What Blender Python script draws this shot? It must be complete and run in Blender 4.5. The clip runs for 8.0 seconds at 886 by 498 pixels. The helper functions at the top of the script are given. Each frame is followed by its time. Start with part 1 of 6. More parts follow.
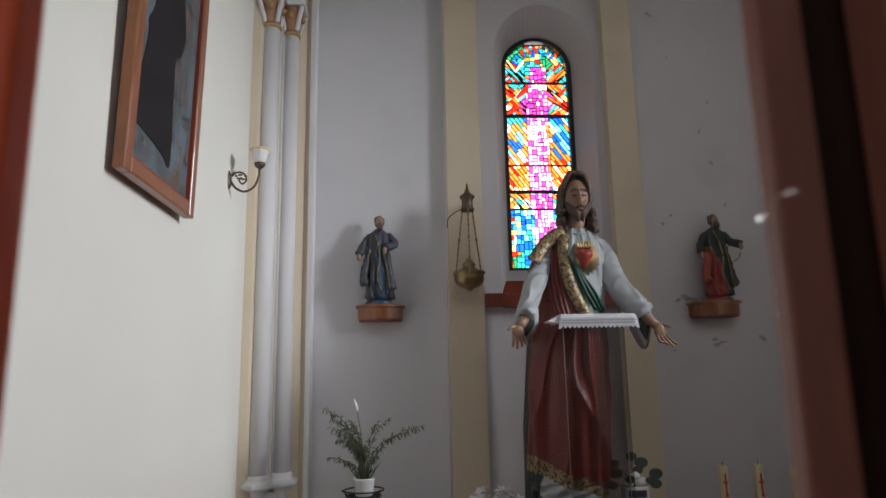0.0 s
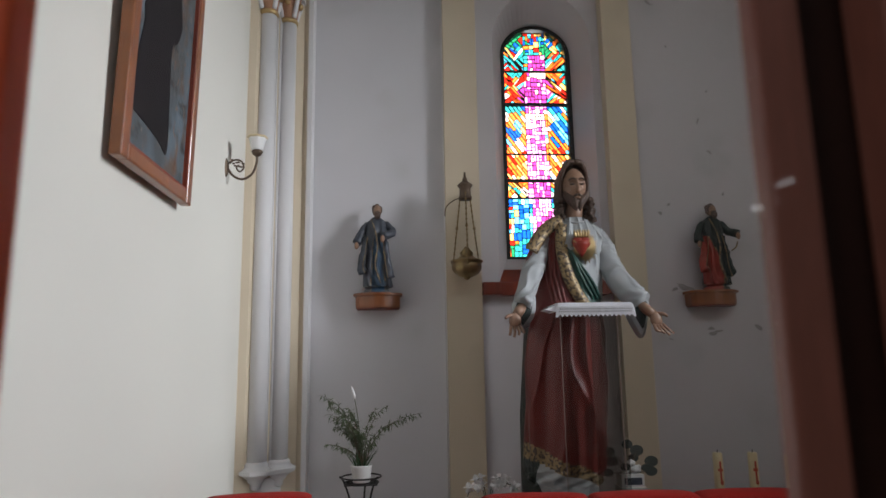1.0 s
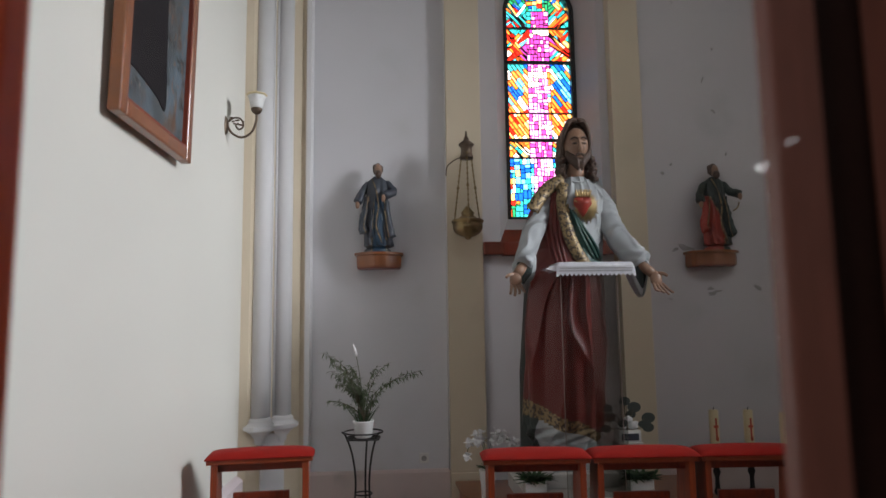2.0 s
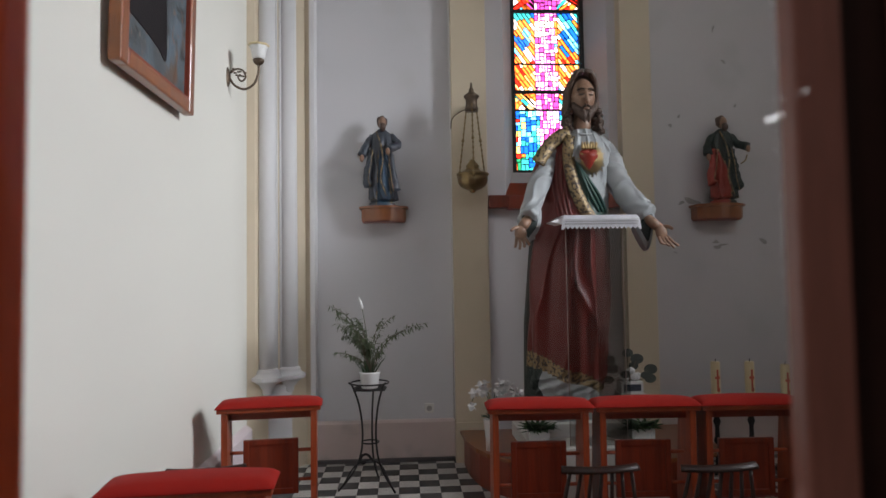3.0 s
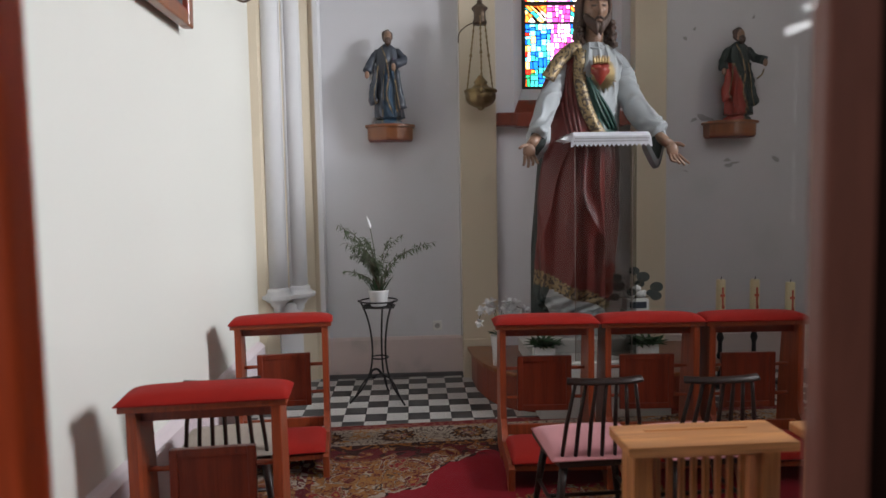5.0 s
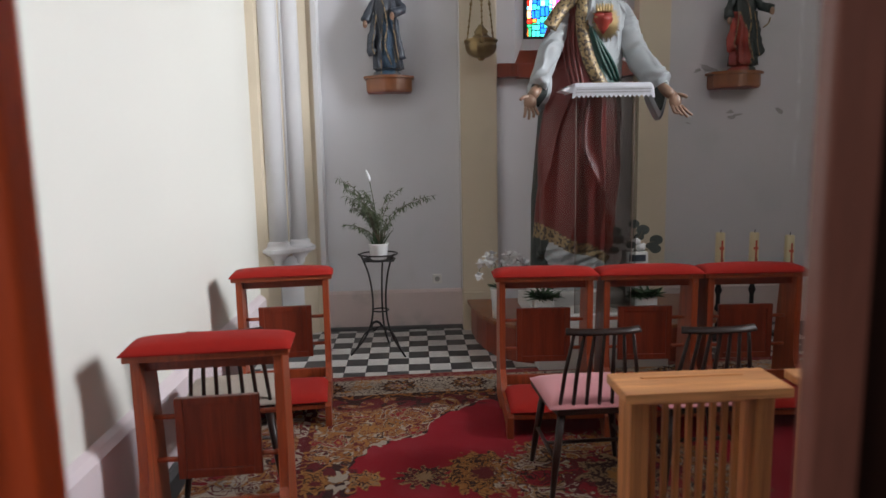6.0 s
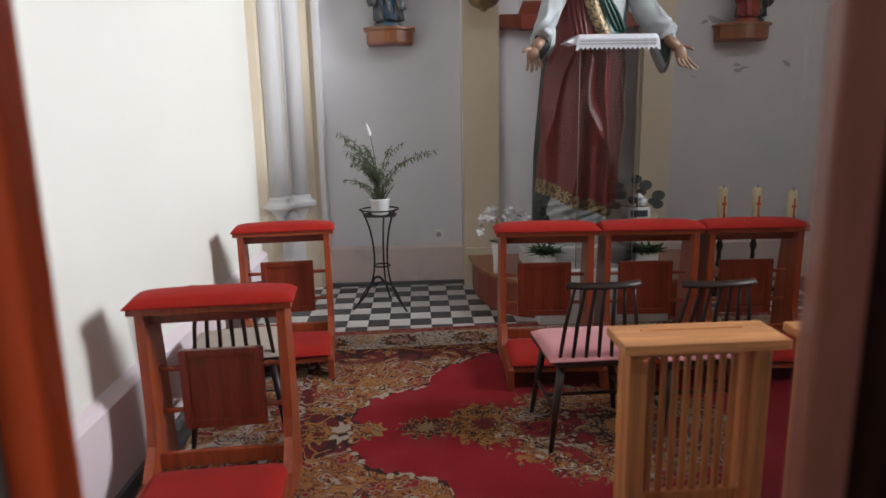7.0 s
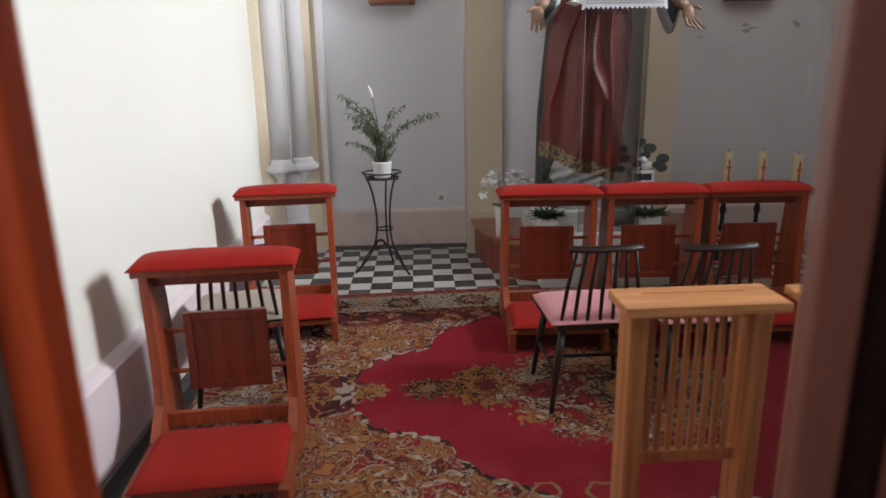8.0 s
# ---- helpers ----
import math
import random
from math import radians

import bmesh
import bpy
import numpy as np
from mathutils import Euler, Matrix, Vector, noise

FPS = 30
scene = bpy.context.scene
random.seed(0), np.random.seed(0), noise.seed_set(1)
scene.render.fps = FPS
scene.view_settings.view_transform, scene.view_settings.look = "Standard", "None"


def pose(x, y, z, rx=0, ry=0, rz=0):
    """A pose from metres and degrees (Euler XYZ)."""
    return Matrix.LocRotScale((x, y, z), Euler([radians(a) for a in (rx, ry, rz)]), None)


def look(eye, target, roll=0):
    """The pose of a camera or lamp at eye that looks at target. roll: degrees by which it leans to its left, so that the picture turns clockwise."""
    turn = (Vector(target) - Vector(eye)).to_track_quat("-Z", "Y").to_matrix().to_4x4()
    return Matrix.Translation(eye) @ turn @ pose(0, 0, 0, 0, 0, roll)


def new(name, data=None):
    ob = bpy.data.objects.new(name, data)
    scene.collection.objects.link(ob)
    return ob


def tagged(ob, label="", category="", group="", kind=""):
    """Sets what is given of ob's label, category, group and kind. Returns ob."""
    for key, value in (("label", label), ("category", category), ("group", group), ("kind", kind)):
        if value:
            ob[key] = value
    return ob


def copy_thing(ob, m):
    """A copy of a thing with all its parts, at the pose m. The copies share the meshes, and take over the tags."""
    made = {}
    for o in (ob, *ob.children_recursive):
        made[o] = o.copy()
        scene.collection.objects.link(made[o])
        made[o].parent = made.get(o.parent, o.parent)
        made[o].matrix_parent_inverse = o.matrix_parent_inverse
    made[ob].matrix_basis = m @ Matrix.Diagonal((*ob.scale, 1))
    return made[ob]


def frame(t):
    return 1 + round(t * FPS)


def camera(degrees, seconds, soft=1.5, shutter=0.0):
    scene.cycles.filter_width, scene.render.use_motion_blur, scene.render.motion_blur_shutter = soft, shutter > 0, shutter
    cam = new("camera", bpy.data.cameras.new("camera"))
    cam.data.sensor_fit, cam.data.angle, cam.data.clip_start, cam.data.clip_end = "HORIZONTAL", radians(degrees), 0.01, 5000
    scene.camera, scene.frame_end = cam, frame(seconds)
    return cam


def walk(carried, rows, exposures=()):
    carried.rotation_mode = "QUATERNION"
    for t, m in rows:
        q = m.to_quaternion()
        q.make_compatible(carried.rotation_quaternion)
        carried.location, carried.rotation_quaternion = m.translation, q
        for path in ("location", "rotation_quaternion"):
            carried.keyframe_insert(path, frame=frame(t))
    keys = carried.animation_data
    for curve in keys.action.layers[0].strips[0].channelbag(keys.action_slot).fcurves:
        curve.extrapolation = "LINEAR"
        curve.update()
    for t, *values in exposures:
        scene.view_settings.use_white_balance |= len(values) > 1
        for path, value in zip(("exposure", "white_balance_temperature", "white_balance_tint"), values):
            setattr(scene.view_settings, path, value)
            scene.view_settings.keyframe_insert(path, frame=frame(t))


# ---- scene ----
cam = camera(68.0, 8.0)
cam.data.dof.use_dof, cam.data.dof.focus_distance, cam.data.dof.aperture_fstop = True, 4.7, 2.6
PATH = [
    (0, (0.0710, -0.654, 1.607), (0.1978, 1.306, 1.984), -1.15),
    (0.5, (0.0650, -0.651, 1.612), (0.1971, 1.309, 1.986), -1.05),
    (1, (0.0740, -0.656, 1.602), (0.2065, 1.309, 1.946), -1.0),
    (1.5, (0.0730, -0.656, 1.59), (0.2048, 1.318, 1.882), -0.9),
    (3, (0.0644, -0.654, 1.568), (0.1805, 1.34, 1.662), -0.85),
    (3.5, (0.0622, -0.648, 1.561), (0.1651, 1.349, 1.59), -0.9),
    (4, (0.0590, -0.646, 1.555), (0.1567, 1.352, 1.527), -1.0),
    (4.5, (0.0585, -0.645, 1.55), (0.1513, 1.352, 1.47), -1.0),
    (6, (0.0570, -0.644, 1.528), (0.1463, 1.335, 1.251), -1.1),
    (6.5, (0.0575, -0.642, 1.522), (0.1420, 1.327, 1.183), -1.15),
    (7, (0.0570, -0.642, 1.516), (0.1387, 1.314, 1.11), -1.1),
    (7.5, (0.0555, -0.64, 1.511), (0.1314, 1.304, 1.046), -1.1),
    (8, (0.0570, -0.643, 1.513), (0.1280, 1.288, 1.0), -1.05),
]
walk(cam, [(t, look(eye, target, roll)) for t, eye, target, roll in PATH],
     [(0, -0.93), (1.5, -0.95), (3.5, -0.78), (6, -0.40), (8, -0.12)])

# ---- light ----
world = bpy.data.worlds.new("sky")
world.use_nodes = True
scene.world = world
wn = world.node_tree.nodes
sky = wn.new("ShaderNodeTexSky")
sky.sky_type, sky.sun_disc, sky.sun_elevation, sky.sun_rotation = "NISHITA", False, radians(38), radians(110)
world.node_tree.links.new(sky.outputs["Color"], wn["Background"].inputs["Color"])
wn["Background"].inputs["Strength"].default_value = 0.1


def area_lamp(name, eye, target, wide, high, watts, colour):
    data = bpy.data.lights.new(name, "AREA")
    data.shape, data.size, data.size_y, data.energy, data.color = "RECTANGLE", wide, high, watts, colour
    lamp = new(name, data)
    lamp.matrix_world = look(eye, target)
    return lamp


# daylight from beyond the side window, and an added fill lamp for the door posts
area_lamp("side_window_daylight", (8.6, 0.5, 4.8), (-1.0, 3.4, 2.0), 2.4, 2.8, 1850, (0.92, 0.955, 1.02))
area_lamp("nave_fill_lamp", (-5.2, -3.6, 3.4), (0.0, -0.3, 1.6), 1.6, 2.6, 140, (1.0, 0.98, 1.0))

# added high fill lamp, brightens the back wall from the front
area_lamp("nave_high_fill_lamp", (1.5, -2.6, 6.8), (0.6, 5.0, 1.6), 4.0, 1.0, 100, (0.92, 0.96, 1.03))

# ---- materials ----


def material(name, colour, rough=0.6, metal=0.0, scale=6.0, vary=0.12, bump=0.1, grain=None, coat=0.0, stretch=(1, 1, 1), rand=0.0, island=0.0, sheen=0.0, spec=0.5):
    """Two scales of colour variation, fine relief and uneven gloss on a plain base colour."""
    m = bpy.data.materials.new(name)
    m.use_nodes = True
    nt = m.node_tree
    b = nt.nodes["Principled BSDF"]
    tc = nt.nodes.new("ShaderNodeTexCoord")
    mp = nt.nodes.new("ShaderNodeMapping")
    mp.inputs["Scale"].default_value = stretch
    nt.links.new(tc.outputs["Object"], mp.inputs["Vector"])
    big = nt.nodes.new("ShaderNodeTexNoise")
    big.inputs["Scale"].default_value, big.inputs["Detail"].default_value = scale, 4
    fine = nt.nodes.new("ShaderNodeTexNoise")
    fine.inputs["Scale"].default_value, fine.inputs["Detail"].default_value = grain or scale * 14, 3
    for n in (big, fine):
        nt.links.new(mp.outputs["Vector"], n.inputs["Vector"])
    add = nt.nodes.new("ShaderNodeMath")
    add.operation = "MULTIPLY_ADD"
    nt.links.new(fine.outputs["Fac"], add.inputs[0])
    add.inputs[1].default_value = 0.5
    nt.links.new(big.outputs["Fac"], add.inputs[2])
    last = add.outputs[0]
    if rand or island:
        src = nt.nodes.new("ShaderNodeObjectInfo").outputs["Random"] if rand else nt.nodes.new("ShaderNodeNewGeometry").outputs["Random Per Island"]
        more = nt.nodes.new("ShaderNodeMath")
        more.operation = "MULTIPLY_ADD"
        nt.links.new(src, more.inputs[0])
        more.inputs[1].default_value = rand or island
        nt.links.new(last, more.inputs[2])
        last = more.outputs[0]
    ramp = nt.nodes.new("ShaderNodeMapRange")
    ramp.inputs["From Min"].default_value, ramp.inputs["From Max"].default_value = 0.4, 1.1 + (rand or island)
    ramp.inputs["To Min"].default_value, ramp.inputs["To Max"].default_value = 1 - vary, 1 + vary
    nt.links.new(last, ramp.inputs["Value"])
    mul = nt.nodes.new("ShaderNodeVectorMath")
    mul.operation = "SCALE"
    mul.inputs[0].default_value = colour
    nt.links.new(ramp.outputs["Result"], mul.inputs["Scale"])
    nt.links.new(mul.outputs["Vector"], b.inputs["Base Color"])
    rr = nt.nodes.new("ShaderNodeMapRange")
    rr.inputs["To Min"].default_value, rr.inputs["To Max"].default_value = max(0.03, rough - 0.1), min(1, rough + 0.1)
    nt.links.new(big.outputs["Fac"], rr.inputs["Value"])
    nt.links.new(rr.outputs["Result"], b.inputs["Roughness"])
    b.inputs["Metallic"].default_value, b.inputs["Coat Weight"].default_value, b.inputs["Sheen Weight"].default_value = metal, coat, sheen
    b.inputs["Specular IOR Level"].default_value = spec
    bp = nt.nodes.new("ShaderNodeBump")
    bp.inputs["Strength"].default_value, bp.inputs["Distance"].default_value = bump, 0.01
    nt.links.new(add.outputs[0], bp.inputs["Height"])
    nt.links.new(bp.outputs["Normal"], b.inputs["Normal"])
    return m


def overlay(m, colour, scale, low, high, detail=6.0, stretch=(1, 1, 1)):
    """Lays patches of another colour over a material, where a noise passes a threshold."""
    nt = m.node_tree
    b = nt.nodes["Principled BSDF"]
    src = b.inputs["Base Color"].links[0].from_socket
    tc = nt.nodes.new("ShaderNodeTexCoord")
    mp = nt.nodes.new("ShaderNodeMapping")
    mp.inputs["Scale"].default_value = stretch
    n = nt.nodes.new("ShaderNodeTexNoise")
    n.inputs["Scale"].default_value, n.inputs["Detail"].default_value = scale, detail
    r = nt.nodes.new("ShaderNodeMapRange")
    r.inputs["From Min"].default_value, r.inputs["From Max"].default_value = low, high
    mix = nt.nodes.new("ShaderNodeMix")
    mix.data_type = "RGBA"
    mix.inputs["B"].default_value = (*colour, 1)
    nt.links.new(tc.outputs["Object"], mp.inputs["Vector"])
    nt.links.new(mp.outputs["Vector"], n.inputs["Vector"])
    nt.links.new(n.outputs["Fac"], r.inputs["Value"])
    nt.links.new(r.outputs["Result"], mix.inputs["Factor"])
    nt.links.new(src, mix.inputs["A"])
    nt.links.new(mix.outputs["Result"], b.inputs["Base Color"])
    return m


def grained(m, dark, stretch, amount):
    """Dark fibres and flames along a board."""
    nt = m.node_tree
    b = nt.nodes["Principled BSDF"]
    src = b.inputs["Base Color"].links[0].from_socket
    tc = nt.nodes.new("ShaderNodeTexCoord")
    last = src
    for k, (size, low, high) in enumerate(((1.0, 0.50, 0.66), (0.28, 0.46, 0.68))):
        mp = nt.nodes.new("ShaderNodeMapping")
        mp.inputs["Scale"].default_value = tuple(size * s for s in stretch)
        mp.inputs["Location"].default_value = (3.1 * k, 1.7, 0.4)
        nt.links.new(tc.outputs["Object"], mp.inputs["Vector"])
        n = nt.nodes.new("ShaderNodeTexNoise")
        n.inputs["Scale"].default_value, n.inputs["Detail"].default_value, n.inputs["Distortion"].default_value = 1.0, 3.0, 0.6
        nt.links.new(mp.outputs["Vector"], n.inputs["Vector"])
        r = nt.nodes.new("ShaderNodeMapRange")
        r.inputs["From Min"].default_value, r.inputs["From Max"].default_value, r.inputs["To Max"].default_value = low, high, amount
        nt.links.new(n.outputs["Fac"], r.inputs["Value"])
        mix = nt.nodes.new("ShaderNodeMix")
        mix.data_type = "RGBA"
        mix.inputs["B"].default_value = (*dark, 1)
        nt.links.new(r.outputs["Result"], mix.inputs["Factor"])
        nt.links.new(last, mix.inputs["A"])
        last = mix.outputs["Result"]
    nt.links.new(last, b.inputs["Base Color"])


M = {}
M["cream"] = material("cream_wall_paint", (0.75, 0.735, 0.67), 0.75, scale=1.3, vary=0.04, bump=0.12, grain=60)
M["grey"] = overlay(material("grey_wall_paint", (0.58, 0.55, 0.56), 0.75, scale=1.2, vary=0.05, bump=0.12, grain=50), (0.50, 0.49, 0.49), 2.2, 0.56, 0.75)
# lighter copy of the wall grey, set by the left panel's brightness
M["grey_lighter"] = overlay(material("lighter_grey_wall_paint", (0.64, 0.63, 0.655), 0.7, scale=1.2, vary=0.05, bump=0.12, grain=50), (0.56, 0.555, 0.555), 2.2, 0.56, 0.75)
M["yellow"] = overlay(material("ochre_cream_paint", (0.64, 0.545, 0.405), 0.75, scale=1.5, vary=0.05, bump=0.12, grain=50), (0.56, 0.47, 0.345), 2.6, 0.56, 0.75)
M["white"] = material("white_column_paint", (0.70, 0.69, 0.695), 0.6, scale=3, vary=0.05, bump=0.08)
M["pink"] = overlay(material("pink_skirting_paint", (0.60, 0.49, 0.46), 0.65, scale=2, vary=0.06, bump=0.12), (0.42, 0.37, 0.34), 3, 0.55, 0.7)
M["rose"] = material("pale_rose_skirting_paint", (0.72, 0.62, 0.64), 0.65, scale=2, vary=0.05, bump=0.12)
M["gilt"] = material("worn_gilding", (0.50, 0.36, 0.17), 0.42, metal=0.7, scale=18, vary=0.3, bump=0.2)
M["russet"] = material("russet_ornament_paint", (0.42, 0.22, 0.13), 0.6, scale=12, vary=0.2, bump=0.1)
M["redwood"] = material("red_stained_wood", (0.33, 0.060, 0.018), 0.40, scale=3.2, vary=0.3, bump=0.06, grain=26, stretch=(5, 5, 0.6), coat=0.08)
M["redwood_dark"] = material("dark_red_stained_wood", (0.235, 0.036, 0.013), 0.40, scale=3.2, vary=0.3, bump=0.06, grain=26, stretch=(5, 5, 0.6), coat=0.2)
M["brownwood"] = material("chestnut_wood", (0.27, 0.088, 0.026), 0.33, scale=3.5, vary=0.28, bump=0.05, grain=30, stretch=(1, 5, 5), coat=0.3)
M["pine"] = material("varnished_pine", (0.70, 0.30, 0.105), 0.42, scale=2.4, vary=0.22, bump=0.05, grain=22, stretch=(7, 7, 0.5), coat=0.1)
M["pine_top"] = material("varnished_pine_board", (0.80, 0.37, 0.145), 0.40, scale=2.4, vary=0.22, bump=0.05, grain=22, stretch=(0.5, 8, 7), coat=0.15)
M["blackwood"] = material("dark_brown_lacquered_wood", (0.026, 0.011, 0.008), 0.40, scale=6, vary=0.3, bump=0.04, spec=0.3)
grained(M["pine"], (0.36, 0.13, 0.045), (110, 110, 3), 0.6)
grained(M["pine_top"], (0.40, 0.15, 0.05), (3, 110, 110), 0.6)
grained(M["redwood"], (0.15, 0.026, 0.009), (140, 140, 4), 0.5)
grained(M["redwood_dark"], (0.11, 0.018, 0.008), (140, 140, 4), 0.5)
grained(M["brownwood"], (0.15, 0.042, 0.014), (90, 90, 4), 0.45)
M["velvet"] = material("red_velvet", (0.34, 0.017, 0.012), 0.85, scale=7, vary=0.14, bump=0.1, grain=260, sheen=0.03, spec=0.1)
M["pinkcloth"] = material("pink_seat_cloth", (0.66, 0.27, 0.29), 0.85, scale=9, vary=0.1, bump=0.15, grain=240, sheen=0.2)
M["beigecloth"] = material("beige_seat_cloth", (0.40, 0.33, 0.28), 0.85, scale=9, vary=0.12, bump=0.15, grain=240)
M["iron"] = material("black_wrought_iron", (0.022, 0.02, 0.02), 0.45, metal=0.5, scale=20, vary=0.2, bump=0.12)
M["brass"] = material("tarnished_brass", (0.27, 0.19, 0.09), 0.4, metal=0.9, scale=22, vary=0.35, bump=0.2)
M["bronze"] = material("dark_bronze", (0.12, 0.085, 0.06), 0.45, metal=0.7, scale=22, vary=0.3, bump=0.15)
M["ceramic"] = material("white_ceramic", (0.78, 0.78, 0.77), 0.25, scale=5, vary=0.04, bump=0.02)
M["plastic"] = material("white_plastic", (0.72, 0.70, 0.66), 0.4, scale=5, vary=0.04, bump=0.02)
M["linen"] = material("white_linen", (0.86, 0.86, 0.90), 0.8, scale=14, vary=0.06, bump=0.2, grain=320)
M["wax"] = material("ivory_wax", (0.72, 0.60, 0.36), 0.45, scale=7, vary=0.07, bump=0.04)
M["waxred"] = material("red_candle_ornament", (0.50, 0.07, 0.03), 0.5, scale=40, vary=0.3, bump=0.1)
M["leaf"] = material("narrow_green_leaf", (0.085, 0.115, 0.055), 0.5, scale=20, vary=0.3, bump=0.05, island=0.7)
M["leafdark"] = material("dark_green_leaf", (0.025, 0.06, 0.02), 0.45, scale=20, vary=0.3, bump=0.05, island=0.7)
M["eucalyptus"] = material("grey_green_leaf", (0.045, 0.055, 0.048), 0.6, scale=16, vary=0.25, bump=0.05, island=0.7)
M["petal"] = material("white_petal", (0.80, 0.80, 0.80), 0.55, scale=20, vary=0.08, bump=0.05)
M["stem"] = material("brown_twig", (0.10, 0.07, 0.04), 0.7, scale=20, vary=0.2, bump=0.1)
M["soil"] = material("dark_soil", (0.04, 0.03, 0.02), 0.9, scale=40, vary=0.3, bump=0.5)
M["lead"] = material("black_lead_came", (0.015, 0.014, 0.014), 0.5, metal=0.3, scale=20, vary=0.2, bump=0.1)
M["tile_black"] = material("black_floor_tile", (0.045, 0.042, 0.042), 0.42, scale=6, vary=0.25, bump=0.05, rand=0.5)
M["tile_white"] = material("white_floor_tile", (0.52, 0.50, 0.47), 0.42, scale=6, vary=0.12, bump=0.05, rand=0.5)
M["grout"] = material("grey_grout", (0.20, 0.19, 0.18), 0.85, scale=20, vary=0.2, bump=0.3)
M["plaster"] = material("plain_plaster", (0.55, 0.53, 0.50), 0.8, scale=1.5, vary=0.06, bump=0.12)
M["stone"] = material("dark_stone_strip", (0.09, 0.085, 0.085), 0.6, scale=6, vary=0.2, bump=0.2)
M["dooredge"] = material("worn_pale_door_edge", (0.22, 0.16, 0.14), 0.5, scale=6, vary=0.15, bump=0.1, stretch=(4, 4, 0.6))
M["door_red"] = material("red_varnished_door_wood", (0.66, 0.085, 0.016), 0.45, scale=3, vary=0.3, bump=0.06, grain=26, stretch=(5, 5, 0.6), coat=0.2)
# right door wood: duller brown stands in for the reflection on its varnish
M["door_washed"] = material("varnished_door_wood_with_reflection", (0.21, 0.075, 0.052), 0.4, scale=3, vary=0.3, bump=0.06, grain=26, stretch=(5, 5, 0.6), coat=0.2)
M["patch"] = material("bare_plaster_patch", (0.34, 0.32, 0.31), 0.9, scale=25, vary=0.3, bump=0.5)
M["carved_red"] = material("painted_dark_red_robe", (0.13, 0.012, 0.008), 0.45, scale=4, vary=0.07, bump=0.0, grain=30, coat=0.0)
M["carved_white"] = material("painted_grey_white_robe", (0.38, 0.40, 0.41), 0.55, scale=8, vary=0.08, bump=0.1)
M["carved_green"] = material("painted_dark_green_lining", (0.016, 0.07, 0.055), 0.4, scale=8, vary=0.2, bump=0.1)
M["carved_skin"] = material("painted_flesh_tone", (0.30, 0.175, 0.115), 0.4, scale=10, vary=0.12, bump=0.05)
M["carved_hair"] = material("painted_dark_brown_hair", (0.085, 0.05, 0.036), 0.5, scale=14, vary=0.3, bump=0.5, grain=60, stretch=(3, 3, 0.6))
M["carved_blue"] = material("painted_blue_robe", (0.015, 0.048, 0.092), 0.36, scale=14, vary=0.3, bump=0.2)
M["carved_grey"] = material("painted_grey_blue_cloak", (0.042, 0.05, 0.068), 0.42, scale=14, vary=0.3, bump=0.2)
M["carved_scarlet"] = material("painted_scarlet_cloak", (0.28, 0.028, 0.016), 0.45, scale=14, vary=0.3, bump=0.2)
M["carved_dark"] = material("painted_dark_green_tunic", (0.014, 0.024, 0.021), 0.5, scale=14, vary=0.3, bump=0.2)
M["trim_gold"] = overlay(material("gold_trim_with_dark_vines", (0.29, 0.205, 0.10), 0.45, metal=0.35, scale=10, vary=0.25, bump=0.2), (0.06, 0.042, 0.03), 46, 0.52, 0.56, detail=1.0)


def clear_material(name, colour, gloss):
    """A thin clear sheet: what is behind shows through, tinted, with a faint reflection at its face."""
    m = bpy.data.materials.new(name)
    m.use_nodes = True
    nt = m.node_tree
    nt.nodes.remove(nt.nodes["Principled BSDF"])
    tr, gl, mix, fr = (nt.nodes.new("ShaderNode" + k) for k in ("BsdfTransparent", "BsdfGlossy", "MixShader", "Fresnel"))
    tr.inputs["Color"].default_value = (*colour, 1)
    gl.inputs["Roughness"].default_value = 0.03
    fr.inputs["IOR"].default_value = gloss
    nt.links.new(fr.outputs["Fac"], mix.inputs["Fac"])
    nt.links.new(tr.outputs["BSDF"], mix.inputs[1])
    nt.links.new(gl.outputs["BSDF"], mix.inputs[2])
    nt.links.new(mix.outputs["Shader"], nt.nodes["Material Output"].inputs["Surface"])
    return m


M["glass"] = clear_material("clear_door_glass", (0.97, 0.97, 0.97), 1.35)
# grey tint stands in for a dark reflection in the side sheet
M["acrylic_grey"] = clear_material("darkened_acrylic_sheet", (0.74, 0.735, 0.72), 1.3)
M["acrylic"] = clear_material("clear_acrylic_sheet", (0.86, 0.855, 0.85), 1.3)
# glass colours are mixed with white to stand in for the window's bloom
STAINED = {"magenta": (0.68, 0.20, 0.50), "pink": (0.90, 0.52, 0.78), "orange": (0.93, 0.38, 0.14), "red": (0.76, 0.12, 0.08), "yellow": (0.94, 0.68, 0.34),
           "pale": (0.95, 0.84, 0.78), "teal": (0.16, 0.54, 0.52), "cyan": (0.36, 0.70, 0.84), "blue": (0.08, 0.28, 0.66), "green": (0.12, 0.42, 0.26)}
for key, rgb in STAINED.items():
    M["stained_" + key] = clear_material("stained_glass_" + key, rgb, 1.3)


